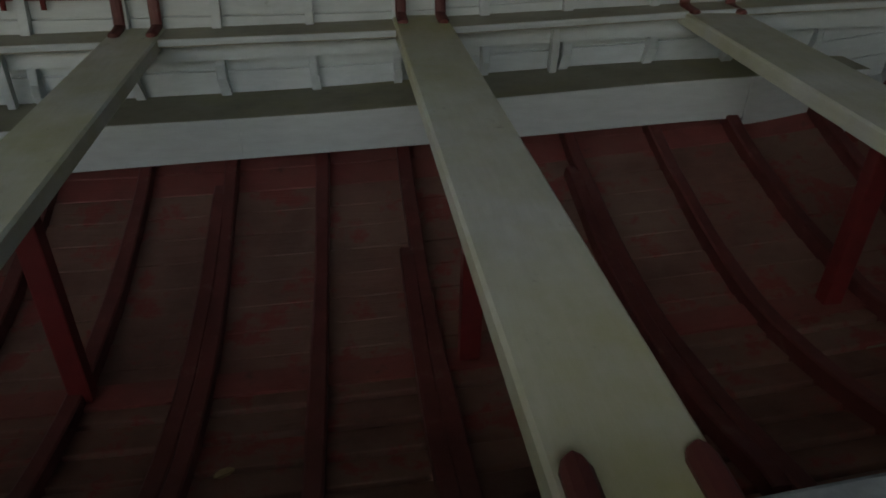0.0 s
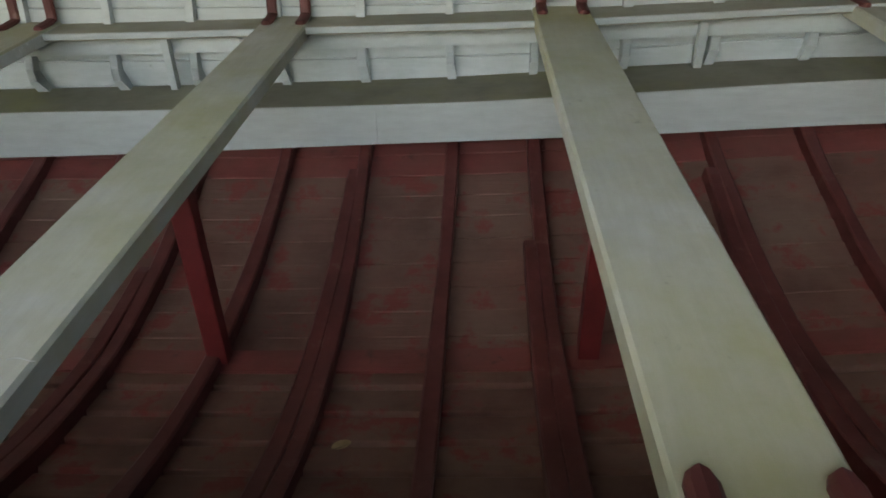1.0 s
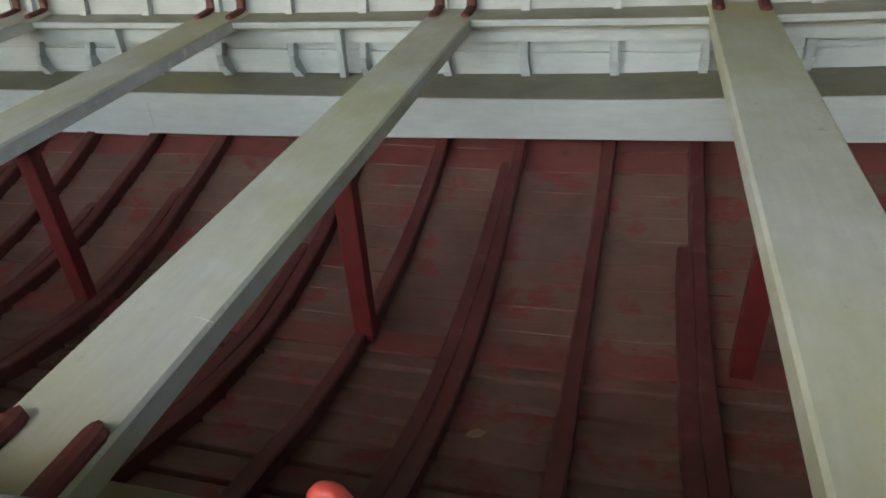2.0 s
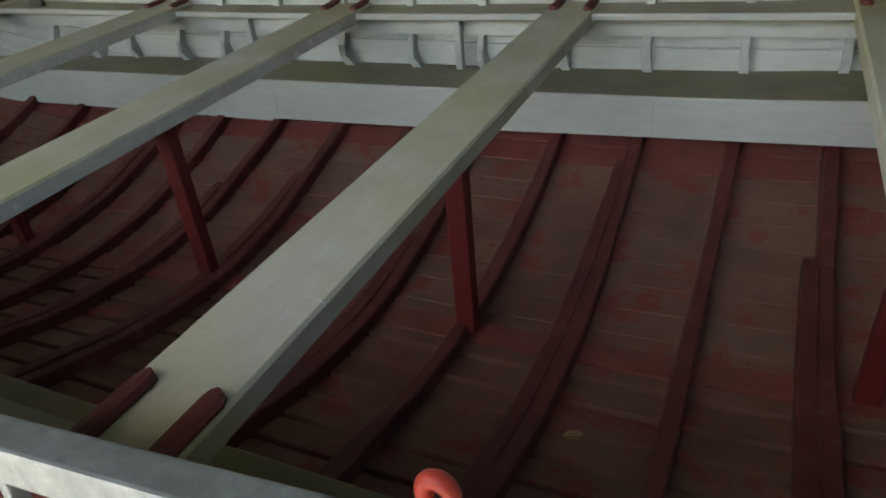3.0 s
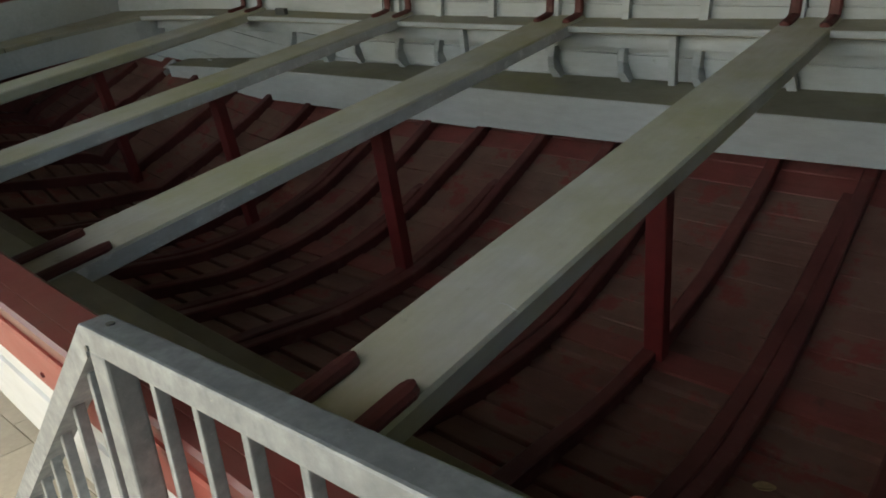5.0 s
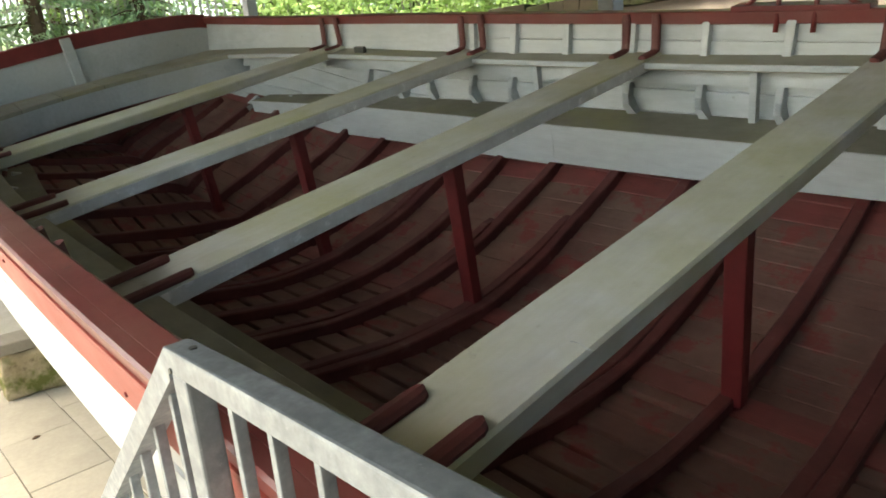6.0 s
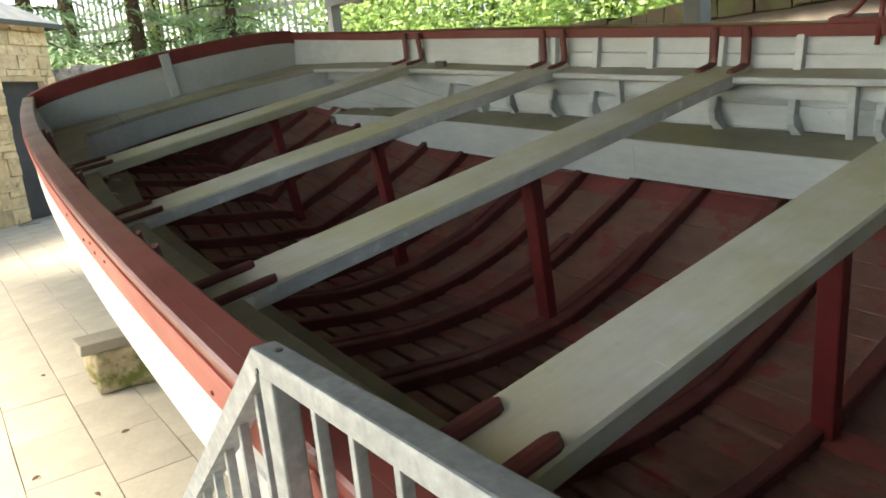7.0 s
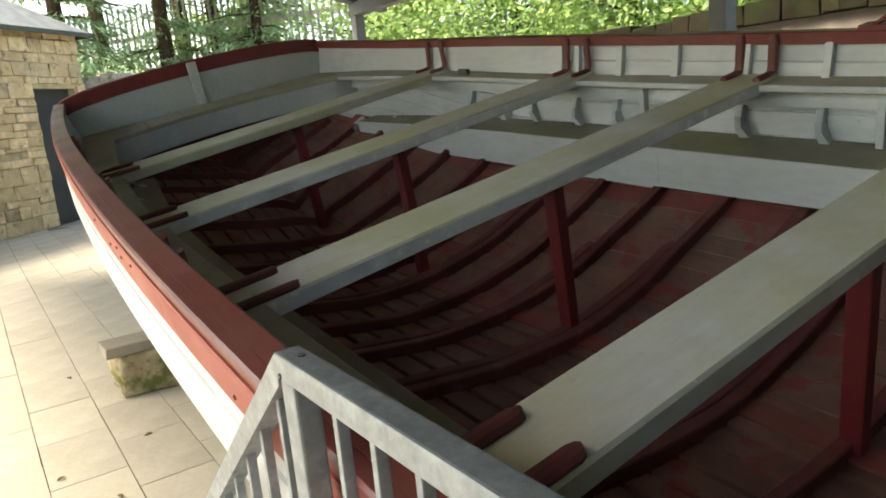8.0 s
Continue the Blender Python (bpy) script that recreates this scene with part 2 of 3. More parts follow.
LOW_DEEP = [(-3.6, 0.14), (-1.2, 0.165), (0.4, 0.137), (1.3, 0.146), (2.35, 0.146)]
VEE = [(0, 0), (0.05, 0.1), (0.2, 0.2), (0.42, 0.3), (0.64, 0.4), (0.81, 0.5), (0.9, 0.6), (0.955, 0.72), (0.985, 0.86), (1.0, 1.0)]
FAR_DROP = [(-4.25, 0.0), (-3.9, 0.012), (-3.2, 0.03), (-1.0, 0.027), (1.0, 0.025), (4.8, 0.0)]
LEN = [0.0]
for _a, _b in zip(FORM, FORM[1:]):
    LEN.append(LEN[-1] + math.hypot((_b[0] - _a[0]) * 1.14, (_b[1] - _a[1]) * 0.8))
FORM_Y = [(l / LEN[-1], f[0]) for l, f in zip(LEN, FORM)]
FORM_Z = [(l / LEN[-1], f[1]) for l, f in zip(LEN, FORM)]
VEE_Y = [(l / LEN[-1], f[0]) for l, f in zip(LEN, VEE)]
VEE_Z = [(l / LEN[-1], f[1]) for l, f in zip(LEN, VEE)]


def sheer(x, side):
    """Height of the gunwale; the far one hangs a little lower."""
    return interp(SHEER, x) - (interp(FAR_DROP, x) if side > 0 else 0.0)


def skin(x, u, off=0.0):
    """Inner face of the hull at station x; u from the keel (0) to the far gunwale (1) or the near one (-1); off: outwards."""
    s = 1 if u >= 0 else -1
    b, zb, zg = interp(BEAM, x), interp(BOTTOM, x), sheer(x, s)

    v = max(0.0, min(0.6, (-2.1 - x) / 1.9), min(1.0, (x - 1.6) / 2.2))
    v = v * v * (3 - 2 * v)

    def at(a):
        a = abs(a)
        return b * ((1 - v) * interp(FORM_Y, a) + v * interp(VEE_Y, a)), zb + (zg - zb) * ((1 - v) * interp(FORM_Z, a) + v * interp(VEE_Z, a))
    y, z = at(u)
    if off:
        y0, z0 = at(max(0, abs(u) - 0.01))
        y1, z1 = at(min(1, abs(u) + 0.01))
        ty, tz = y1 - y0, z1 - z0
        n = math.hypot(ty, tz) or 1
        y, z = y + off * tz / n, z - off * ty / n
    return Vector((x, YC + s * y, z))


def skin_u(x, z):
    """The u at which the hull has height z."""
    lo, hi = 0.0, 1.0
    for _ in range(24):
        mid = (lo + hi) / 2
        if skin(x, mid).z < z:
            lo = mid
        else:
            hi = mid
    return lo


def half_at(x, z):
    return skin(x, skin_u(x, z)).y - YC


# ---- ground ----
bm = bmesh.new()
bmesh.ops.create_grid(bm, x_segments=40, y_segments=40, size=200)
for v in bm.verts:
    v.co.z = -0.012
ground = tagged(part("ground", bm, GROUND), "pale sandy trodden ground round the shelter", "ground", kind="structure")

def along(bm, xs, section):
    """A strip along the boat: section(x) gives its ring."""
    sweep(bm, [section(x) for x in xs])


def run(a, b, n):
    return [a + (b - a) * i / n for i in range(n + 1)]


# ---- the boat ----
boat = empty("boat", BOAT, "open wooden clinker boat, grey thwarts, worn red inside", "boat")
hull = empty("hull")
hull.parent = boat
XS = [STERN + (BOW - STERN) * i / 46 for i in range(47)]
NSTR = 16
CUTS = [i / NSTR for i in range(NSTR + 1)]
GREY_FROM = int(skin_u(-1.0, -0.24) * NSTR)


def strake(k, side):
    """One clinker plank of the hull: its upper edge laps inside the plank above and stands proud of it."""
    bm = bmesh.new()
    u0, u1 = CUTS[k], CUTS[k + 1]
    low = k < GREY_FROM - 1
    lap = 0.004
    e, deep = (0.0034, 0.02) if low and side < 0 else (0.0016, 0.012)
    prof = ((u0, deep), (u0 + 0.3 * e, lap + 0.002), (u0 + e, lap), (u0 + (u1 - u0) * 0.5, lap * 0.5), (u1 - 2.6 * e, 0.0), (u1 - 2.2 * e, 0.0012), (u1 - 2 * e, 0.004), (u1 - 1.6 * e, deep), (u1, deep), (u1, 0.03), (u0, 0.045))
    rings = []
    for x in XS:
        wob = 0.0012 * math.sin(7 * x + 3 * k) if low else 0.0
        rings.append([skin(x, side * max(u + (wob if 3 < i < 8 else 0.0), 1e-4), o) for i, (u, o) in enumerate(prof)])
    sweep(bm, rings)
    n = len(prof)
    for i, f in enumerate(bm.faces):
        c = f.calc_center_median()
        f.material_index = 1 if i % n in (n - 3, n - 2, n - 1) else 2 if c.z > interp(LOW_Z, c.x) - 0.05 and c.x > -3.5 or c.z > -0.245 and c.x > -3.9 or c.z > -0.06 else 0
    return part("strake", bm, [RED_SOLID if k >= GREY_FROM - 3 else HULL_RED, HULL_WHITE, GREY], hull)


for k in range(NSTR):
    for side in (1, -1):
        strake(k, side)

bm = bmesh.new()
sweep(bm, [[Vector((x, YC + dy, skin(x, 0.0).z + dz)) for dy, dz in ((-0.04, -0.02), (-0.04, 0.008), (0.04, 0.008), (0.04, -0.02))] for x in run(STERN + 0.05, 4.2, 40)])
part("keelson", bm, RED_SOLID, hull)

# transom
bm = bmesh.new()
rings = []
for dx in (0.0, -0.04):
    x = STERN + dx
    pts = [skin(STERN, u / 20, 0.02) for u in range(-20, 21)]
    top = [Vector((x, YC + 0.87 * math.cos(a), 0.2 + 0.075 * math.sin(a))) for a in [math.pi * i / 16 for i in range(17)]]
    rings.append([Vector((x, p.y, p.z)) for p in pts] + top[1:-1])
sweep(bm, rings)
part("transom", bm, GREY, boat)
bm = bmesh.new()
low = [p for p in [skin(STERN, u / 30, 0.0) for u in range(-30, 31)] if p.z < -0.03]
sweep(bm, [[Vector((STERN + dx, p.y, p.z)) for p in low] for dx in (0.004, 0.016)])
part("transom_lining", bm, RED_SOLID, boat, "red oxide lower transom boards")


for side in (1, -1):
    # gunwale: capping and outer rubbing band
    bm = bmesh.new()

    def ring(x):
        y, z = interp(BEAM, x), sheer(x, side)
        return [Vector((x, YC + side * (y + a), z + c)) for a, c in ((-0.03, -0.012 if side < 0 else -0.028), (-0.03, 0.012), (-0.025, 0.016), (0.0102, 0.0153), (0.0106, 0.0138), (0.0118, 0.0138), (0.0122, 0.0148), (0.031, 0.014), (0.036, 0.01), (0.036, -0.012))]
    along(bm, run(STERN - 0.05, BOW, 50), ring)
    part("gunwale", bm, CAPPING, boat, "dark red painted capping")
    bm = bmesh.new()

    def ring(x):
        y, z = interp(BEAM, x), sheer(x, side)
        return [Vector((x, YC + side * (y + a), z + c)) for a, c in ((0.01, -0.012), (0.04, -0.012), (0.042, -0.018), (0.042, -0.094), (0.038, -0.1), (0.01, -0.1))]
    along(bm, run(STERN - 0.05, BOW, 50), ring)
    part("rubbing_band", bm, RED_SIDE, boat, "faded red rubbing band")
    bm = bmesh.new()

    def ring(x):
        y, z = interp(BEAM, x), sheer(x, side)
        return [Vector((x, YC + side * (y + a), z + c)) for a, c in ((0.0, -0.101), (0.036, -0.101), (0.041, -0.135), (0.034, -0.139), (0.034, -0.147), (0.043, -0.151), (0.05, -0.2), (0.054, -0.262), (0.046, -0.272), (-0.01, -0.285))]
    along(bm, run(STERN - 0.04, BOW, 50), ring)
    part("wale", bm, HULL_WHITE, boat, "white painted wale with a moulded groove")
    # side shelf at thwart height
    bm = bmesh.new()

    def ring(x):
        z = interp(SHELF_Z, x)
        h = half_at(x, z) - 0.004
        inner = min(interp(SHELF_IN, x), h - 0.06)
        return [Vector((x, YC + side * a, z + c)) for a, c in ((inner, -0.005), (inner + 0.004, 0), (h, 0), (h - 0.015, -0.025), (inner + 0.004, -0.025), (inner, -0.02))]
    along(bm, run(-3.73, 3.4, 50), ring)
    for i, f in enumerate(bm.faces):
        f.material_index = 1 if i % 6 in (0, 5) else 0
    # inner edge: GREY on the far side, the darker BENCH olive on the near
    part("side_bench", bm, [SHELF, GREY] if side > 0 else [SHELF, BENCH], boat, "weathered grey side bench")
    # smooth sheer board lining the hull above the shelf
    bm = bmesh.new()

    def ring(x):
        u0 = skin_u(x, interp(SHELF_Z, x) + 0.002)
        us = [u0 + (0.985 - u0) * i / 6 for i in range(7)]
        return [skin(x, side * u, -0.009) for u in us] + [skin(x, side * u, 0.003) for u in us[::-1]]
    along(bm, run(STERN + 0.008, -1.99 if side > 0 else 3.6, 50), ring)
    part("sheer_board", bm, GREY, boat, "smooth grey painted sheer board")
    # riser under it
    bm = bmesh.new()

    def ring(x):
        z = interp(SHELF_Z, x)
        h = half_at(x, z - 0.03) - 0.036
        g = half_at(x, z - 0.09) - 0.036
        return [Vector((x, YC + side * a, z + c)) for a, c in ((h - 0.02, -0.026), (h, -0.026), (g, -0.092), (g - 0.02, -0.092))]
    along(bm, run(STERN + 0.05, 3.4, 40), ring)
    part("riser", bm, GREY, boat)
    # lower bench and its fascia
    bm = bmesh.new()

    def ring(x):
        z = interp(LOW_Z, x)
        h = half_at(x, z) - 0.004
        f = min(interp(LOW_IN, x), h - 0.03) if side > 0 else interp(LOW_IN, x)
        h = max(h, f + 0.05)
        return [Vector((x, YC + side * a, z + c)) for a, c in ((f - 0.008, -0.018), (f - 0.008, -0.004), (f - 0.004, 0), (h, 0), (h - 0.02, -0.018))]
    along(bm, run(-3.42 if side > 0 else -3.66, 2.35, 42), ring)
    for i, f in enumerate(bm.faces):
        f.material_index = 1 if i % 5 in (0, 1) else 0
    # inner edge: WHITE on the far side, same olive as the top on the near
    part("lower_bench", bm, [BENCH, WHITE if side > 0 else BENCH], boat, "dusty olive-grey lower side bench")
    for xa, xb in ((-3.42, -1.2335), (-1.232, 0.2392), (0.2407, 1.93), (1.934, 2.35)):
        bm = bmesh.new()

        def ring(x):
            z = interp(LOW_Z, x)
            f = min(interp(LOW_IN, x), half_at(x, z) - 0.034) if side > 0 else interp(LOW_IN, x)
            d = interp(LOW_DEEP, x) + (0.012 if xa == -3.42 else 0.025 if xa == 1.934 else 0)
            return [Vector((x, YC + side * (f + a), z + c)) for a, c in ((0, -0.019), (0.018, -0.019), (0.018, -d), (0.0, -d))]
        along(bm, run(xa, xb, 16), ring)
        part("fascia", bm, WHITE, boat, "smooth pale painted fascia board")

# ribs
RIBX = [-0.085 + 0.2835 * k - (0.03 if k in (-4, -5) else 0.0) for k in range(-14, 14)]
for x in RIBX:
    if x < STERN + 0.1 or x > BOW - 0.6:
        continue
    rings = []
    for i in range(61):
        u = -0.985 + 1.97 * i / 60
        if x < -1.8:
            lim = skin_u(x, interp(SHELF_Z, x) - 0.02)
            low_ = skin_u(x, interp(LOW_Z, x) - 0.02) if x < -2.2 else lim
            lim = low_ if x < -2.9 else lim
            u = -low_ + (lim + low_) * i / 60
        high = skin(x, u).z > interp(LOW_Z, x) - 0.15
        w = (0.015 if high and skin(x, u).z > interp(LOW_Z, x) - 0.02 else 0.021) + 0.0015 * math.sin(9 * u + 5 * x)
        over = skin(x, u).z - interp(LOW_Z, x)
        foot = 0.05 * math.exp(-over / 0.035) if over > 0 else 0.0
        a, c = skin(x, u, -0.026 - foot if high else -0.036 - 0.003 * math.sin(13 * u + 3 * x)), skin(x, u, 0.012)
        lean = max(0.0, min(1.0, (over + 0.08) / 0.14)) if u > 0 and x > -2.1 else 0.0
        dx = 0.006 * math.sin(4 * u + 11 * x) + lean * max(-0.1, 0.055 * (x - 0.2) - 0.03)
        rings.append([a + Vector((dx - w, 0, 0)), a + Vector((dx - w + 0.005, 0, 0.004)), a + Vector((dx + w - 0.005, 0, 0.004)), a + Vector((dx + w, 0, 0)), c + Vector((dx + w, 0, 0)), c + Vector((dx - w, 0, 0))])
    bm = bmesh.new()
    sweep(bm, rings)
    for f in bm.faces:
        c = f.calc_center_median()
        f.material_index = 1 if c.z > interp(LOW_Z, x) + 0.004 or c.z > interp(LOW_Z, x) - 0.06 and abs(c.y - YC) > interp(LOW_IN, x) + 0.01 else 0
    part("rib", bm, [RIB_RED, GREY], boat)

# floor timbers lapped beside some of the ribs
for x, ua, ub in ((-0.945, -0.5, 0.36), (0.195, -0.45, 0.5), (-0.375, -0.4, 0.22), (-1.23, -0.5, 0.3), (-1.8, -0.45, 0.42), (0.765, -0.5, 0.28), (1.335, -0.4, 0.45), (-2.37, -0.4, 0.3)):
    x = min(RIBX, key=lambda q: abs(q - x)) - 0.034
    rings = []
    for i in range(31):
        u = ua + (ub - ua) * i / 30
        up = -0.04 if 0 < i < 30 else -0.03
        a, c = skin(x, u, up - 0.003 * math.sin(11 * u + x)), skin(x, u, 0.004)
        rings.append([a + Vector((-0.02, 0, 0)), a + Vector((-0.016, 0, 0.004)), a + Vector((0.016, 0, 0.004)), a + Vector((0.02, 0, 0)), c + Vector((0.02, 0, 0)), c + Vector((-0.02, 0, 0))])
    bm = bmesh.new()
    sweep(bm, rings)
    part("floor_timber", bm, RIB_RED, boat)

# thwarts: x of the left edge near and far, width, z near, z far
THWARTS = [(-0.155, -0.165, 0.165, 0.0, 0.0), (-1.05, -1.08, 0.18, -0.02, -0.015), (-1.93, -1.97, 0.18, -0.02, -0.015), (-2.845, -3.03, 0.185, 0.0, 0.0),
           (0.765, 0.75, 0.185, 0.04, 0.03), (1.655, 1.735, 0.21, 0.06, 0.06)]
for xa, xb, w, za, zb in THWARTS:
    th = empty("thwart", BOAT, "grey painted wooden thwart across the boat, scuffed edges", "thwart", "thwarts of the boat")
    ya, yb = YC - half_at(xa, 0) + 0.01, YC + half_at(xa, 0) - 0.01
    bm = bmesh.new()
    rings = []
    for i in range(13):
        s = i / 12
        x, y, z = xa + (xb - xa) * s, ya + (yb - ya) * s, za + (zb - za) * s + 0.004
        e = 0.006
        rings.append([Vector((x + a, y, z + c)) for a, c in ((0, -e), (e, 0), (w - e, 0), (w, -e), (w, -0.042), (w - e, -0.046), (e, -0.046), (0, -0.042))])
    sweep(bm, rings)
    # Sides and underside get THWART_SIDE, lightened in place of light from the bow.
    for f in bm.faces:
        f.material_index = 1 if abs(f.normal.x) > 0.5 or f.calc_center_median().z < -0.03 else 0
    part("board", bm, [GREY_TOP, THWART_SIDE], th)
    for end, (x0, z0) in ((0, (xa, za)), (1, (xb, zb))):
        sg = 1 if end == 0 else -1
        for dx in (0.012, w - 0.038):
            hx = half_at(x0 + dx, 0)
            y0 = YC - sg * (hx - 0.012)
            zt = sheer(x0, -sg) + 0.008
            yt = YC - sg * (interp(BEAM, x0) - 0.03)
            tip = ((0.04 if x0 < -2.5 else 0.004 if x0 > 0.5 else -0.022) - y0) if end == 0 else 0.10
            prof = [(y0 + sg * (tip + 0.016), z0 + 0.004, 0.005), (y0 + sg * (tip + 0.012), z0 + 0.004, 0.013), (y0 + sg * tip, z0 + 0.004, 0.018), (y0 + sg * 0.04, z0 + 0.006, 0.018),
                    (y0 + sg * 0.012, z0 + 0.012, 0.018), (y0 + sg * 0.004, z0 + 0.035, 0.018), (yt, zt - 0.02, 0.018), (yt, zt, 0.014)]
            bm = bmesh.new()
            rings = []
            for i, (y, z, wd) in enumerate(prof):
                n = Vector((0, 0, 0.014)) if i < 4 else Vector((0, sg * 0.010, 0.010)) if i < 5 else Vector((0, sg * 0.014, 0.003))
                c = Vector((x0 + dx + 0.015, y, z))
                rings.append([c + Vector((wd * a, 0, 0)) + n * h for a, h in ((-1, 0), (1, 0), (1, 0.45), (0.65, 0.9), (0, 1.05), (-0.65, 0.9), (-1, 0.45))])
            sweep(bm, rings)
            part("knee", bm, RIB_RED, th, "red iron strap knee")
    # stanchion
    xm = (xa + xb) / 2 + w / 2
    zf = interp(BOTTOM, xm) + 0.012
    bm = bmesh.new()
    box(bm, (xm - 0.026, YC - 0.02, zf), (xm + 0.026, YC + 0.02, (za + zb) / 2 - 0.042), 0.004)
    part("stanchion", bm, RED, th, "red stanchion under the thwart")

# stern bench: short boards round a hollowed front edge
def bench_front(y):
    return -3.89 + 0.155 * min(1.0, abs(y) / 0.72) ** 2


stern_bench = empty("stern_bench")
stern_bench.parent = boat
WS, WF = half_at(STERN, 0) - 0.012, half_at(-3.74, 0) - 0.012
SPLITS = [-1, -0.56, -0.3, -0.02, 0.26, 0.52, 1]
for s0, s1 in zip(SPLITS, SPLITS[1:]):
    bm = bmesh.new()
    rings = []
    for i in range(9):
        s = s0 + 0.002 + (s1 - s0 - 0.004) * i / 8
        f = bench_front(s * WF)
        rings.append([Vector((STERN + 0.02, YC + s * WS, 0)), Vector((f - 0.004, YC + s * WF, 0)), Vector((f, YC + s * WF, -0.004)), Vector((f, YC + s * WF, -0.024)), Vector((STERN + 0.02, YC + s * WS, -0.024))])
    sweep(bm, rings)
    part("board", bm, SHELF, stern_bench)
bm = bmesh.new()
box(bm, (STERN, YC - 0.085, 0.0), (STERN + 0.035, YC - 0.025, 0.275), 0.004)
part("stern_post", bm, GREY, boat)

# ---- railing ----
rail = empty("railing", Matrix.Identity(4), "galvanised steel railing of square tube with a sloping arm", "railing")
RY, RZ, RX = -0.37, 1.0, -0.06
bm = bmesh.new()
box(bm, (RX, RY, RZ - 0.026), (1.9, RY + 0.028, RZ), 0.003)
part("top_rail", bm, GALV, rail)
for x in (RX + 0.008, 1.86):
    bm = bmesh.new()
    box(bm, (x, RY + 0.001, 0), (x + 0.032, RY + 0.027, RZ - 0.026), 0.003)
    part("post", bm, GALV, rail)
sl = Vector((-0.41, 0, -0.34)).normalized()
p0 = Vector((RX + 0.004, RY, RZ))


def sloped(bm, start, length, drop):
    rings = []
    for d in (0, length):
        c = start + sl * d
        rings.append([c, c + Vector((0, 0.028, 0)), c + Vector((0, 0.028, -drop)), c + Vector((0, 0, -drop))])
    sweep(bm, rings)


bm = bmesh.new()
sloped(bm, p0, 1.2, 0.034)
part("sloping_rail", bm, GALV, rail)
bm = bmesh.new()
box(bm, (RX + 0.048, RY + 0.004, 0.1), (1.86, RY + 0.028, 0.13), 0.003)
part("bottom_rail", bm, GALV, rail)
for i in range(27):
    x = RX + 0.105 + 0.067 * i
    bm = bmesh.new()
    box(bm, (x, RY + 0.008, 0.13), (x + 0.009, RY + 0.02, RZ - 0.026), 0.0015)
    part("baluster", bm, GALV, rail)
for i in range(11):
    p = p0 + sl * (0.055 + 0.095 * i)
    bm = bmesh.new()
    box(bm, (p.x, RY + 0.008, 0.02), (p.x + 0.009, RY + 0.02, p.z - 0.026), 0.0015)
    part("baluster", bm, GALV, rail)
# Dark discs laid on the tube stand in for the shade inside two holes.
for x, z in ((RX + 0.022, None), (RX + 0.012, RZ - 0.022)):
    bm = bmesh.new()
    if z is None:
        bmesh.ops.create_cone(bm, segments=12, radius1=0.004, radius2=0.004, depth=0.002, cap_ends=True, matrix=Matrix.Translation((x + 0.012, RY + 0.016, RZ + 0.0006)))
    else:
        bmesh.ops.create_cone(bm, segments=12, radius1=0.003, radius2=0.003, depth=0.002, cap_ends=True, matrix=Matrix.Translation((x, RY - 0.0006, z)) @ pose(0, 0, 0, 90))
    part("hole", bm, DARK_STEEL, rail, "dark disc drawn for the shade in a hole")

# ---- building ----
bd = empty("stone_hut", Matrix.Identity(4), "small sandstone hut with a dark doorway and slate roof", "building")
o = Vector((-10.9, 0.45, 0))
fd = Vector((0.66, -0.75, 0)).normalized()
fn = Vector((0.75, 0.66, 0))
HM = Matrix(((fd.x, -fn.x, 0, o.x), (fd.y, -fn.y, 0, o.y), (0, 0, 1, 0), (0, 0, 0, 1)))
bm = bmesh.new()
box(bm, (0, 0, 0), (4, 3, 2.8), m=HM)
box(bm, (-0.98, 0, 0), (-0.8, 3, 2.8), m=HM)
box(bm, (-0.8, 0, 1.97), (0, 3, 2.8), m=HM)
part("wall", bm, MORTAR, bd)
bm = bmesh.new()
box(bm, (-0.8, 0.12, 0), (0, 0.18, 1.97), m=HM)
part("door", bm, DOOR_DARK, bd)
bm = bmesh.new()
vs = [bm.verts.new(HM @ Vector(p)) for p in ((-1.15, -0.22, 2.77), (4.2, -0.22, 2.77), (4.2, 3.2, 2.77), (-1.15, 3.2, 2.77), (0.9, 1.5, 4.0), (2.4, 1.5, 4.0))]
for q in ((0, 1, 5, 4), (1, 2, 5), (2, 3, 4, 5), (3, 0, 4), (0, 3, 2, 1)):
    bm.faces.new([vs[i] for i in q])
part("roof", bm, SLATE, bd)
bm = bmesh.new()
box(bm, (-1.16, -0.235, 2.71), (4.2, -0.2, 2.775), 0.004, m=HM)
box(bm, (-1.165, -0.2, 2.71), (-1.13, 3.2, 2.775), 0.004, m=HM)
part("eaves_board", bm, DARK_STEEL, bd, "dark painted eaves board")

# ---- perimeter wall ----
pw = empty("boundary_wall", Matrix.Identity(4), "low rendered boundary wall with dark mossy stone coping", "wall", kind="structure")
bm = bmesh.new()
box(bm, (-11.9, 6.0, -0.1), (9, 6.4, 1.7))
part("wall_body", bm, RENDER, pw)
bm = bmesh.new()
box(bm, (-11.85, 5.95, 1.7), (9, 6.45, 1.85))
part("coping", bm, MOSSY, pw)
yw = empty("yard_wall", Matrix.Identity(4), "pale limewashed yard wall with grey stone coping beside the hut", "wall", kind="structure")
bm = bmesh.new()
box(bm, (-12.2, 0.6, -0.1), (-11.9, 6.4, 1.98))
part("wall_body", bm, LIMEWASH, yw)
bm = bmesh.new()
box(bm, (-12.25, 0.6, 1.98), (-11.85, 6.4, 2.1))
part("coping", bm, GREY_STONE, yw)

# ---- shelter ----
sh = empty("shelter_roof", Matrix.Identity(4), "open shelter with dark steel columns and roof", "shelter", kind="structure")
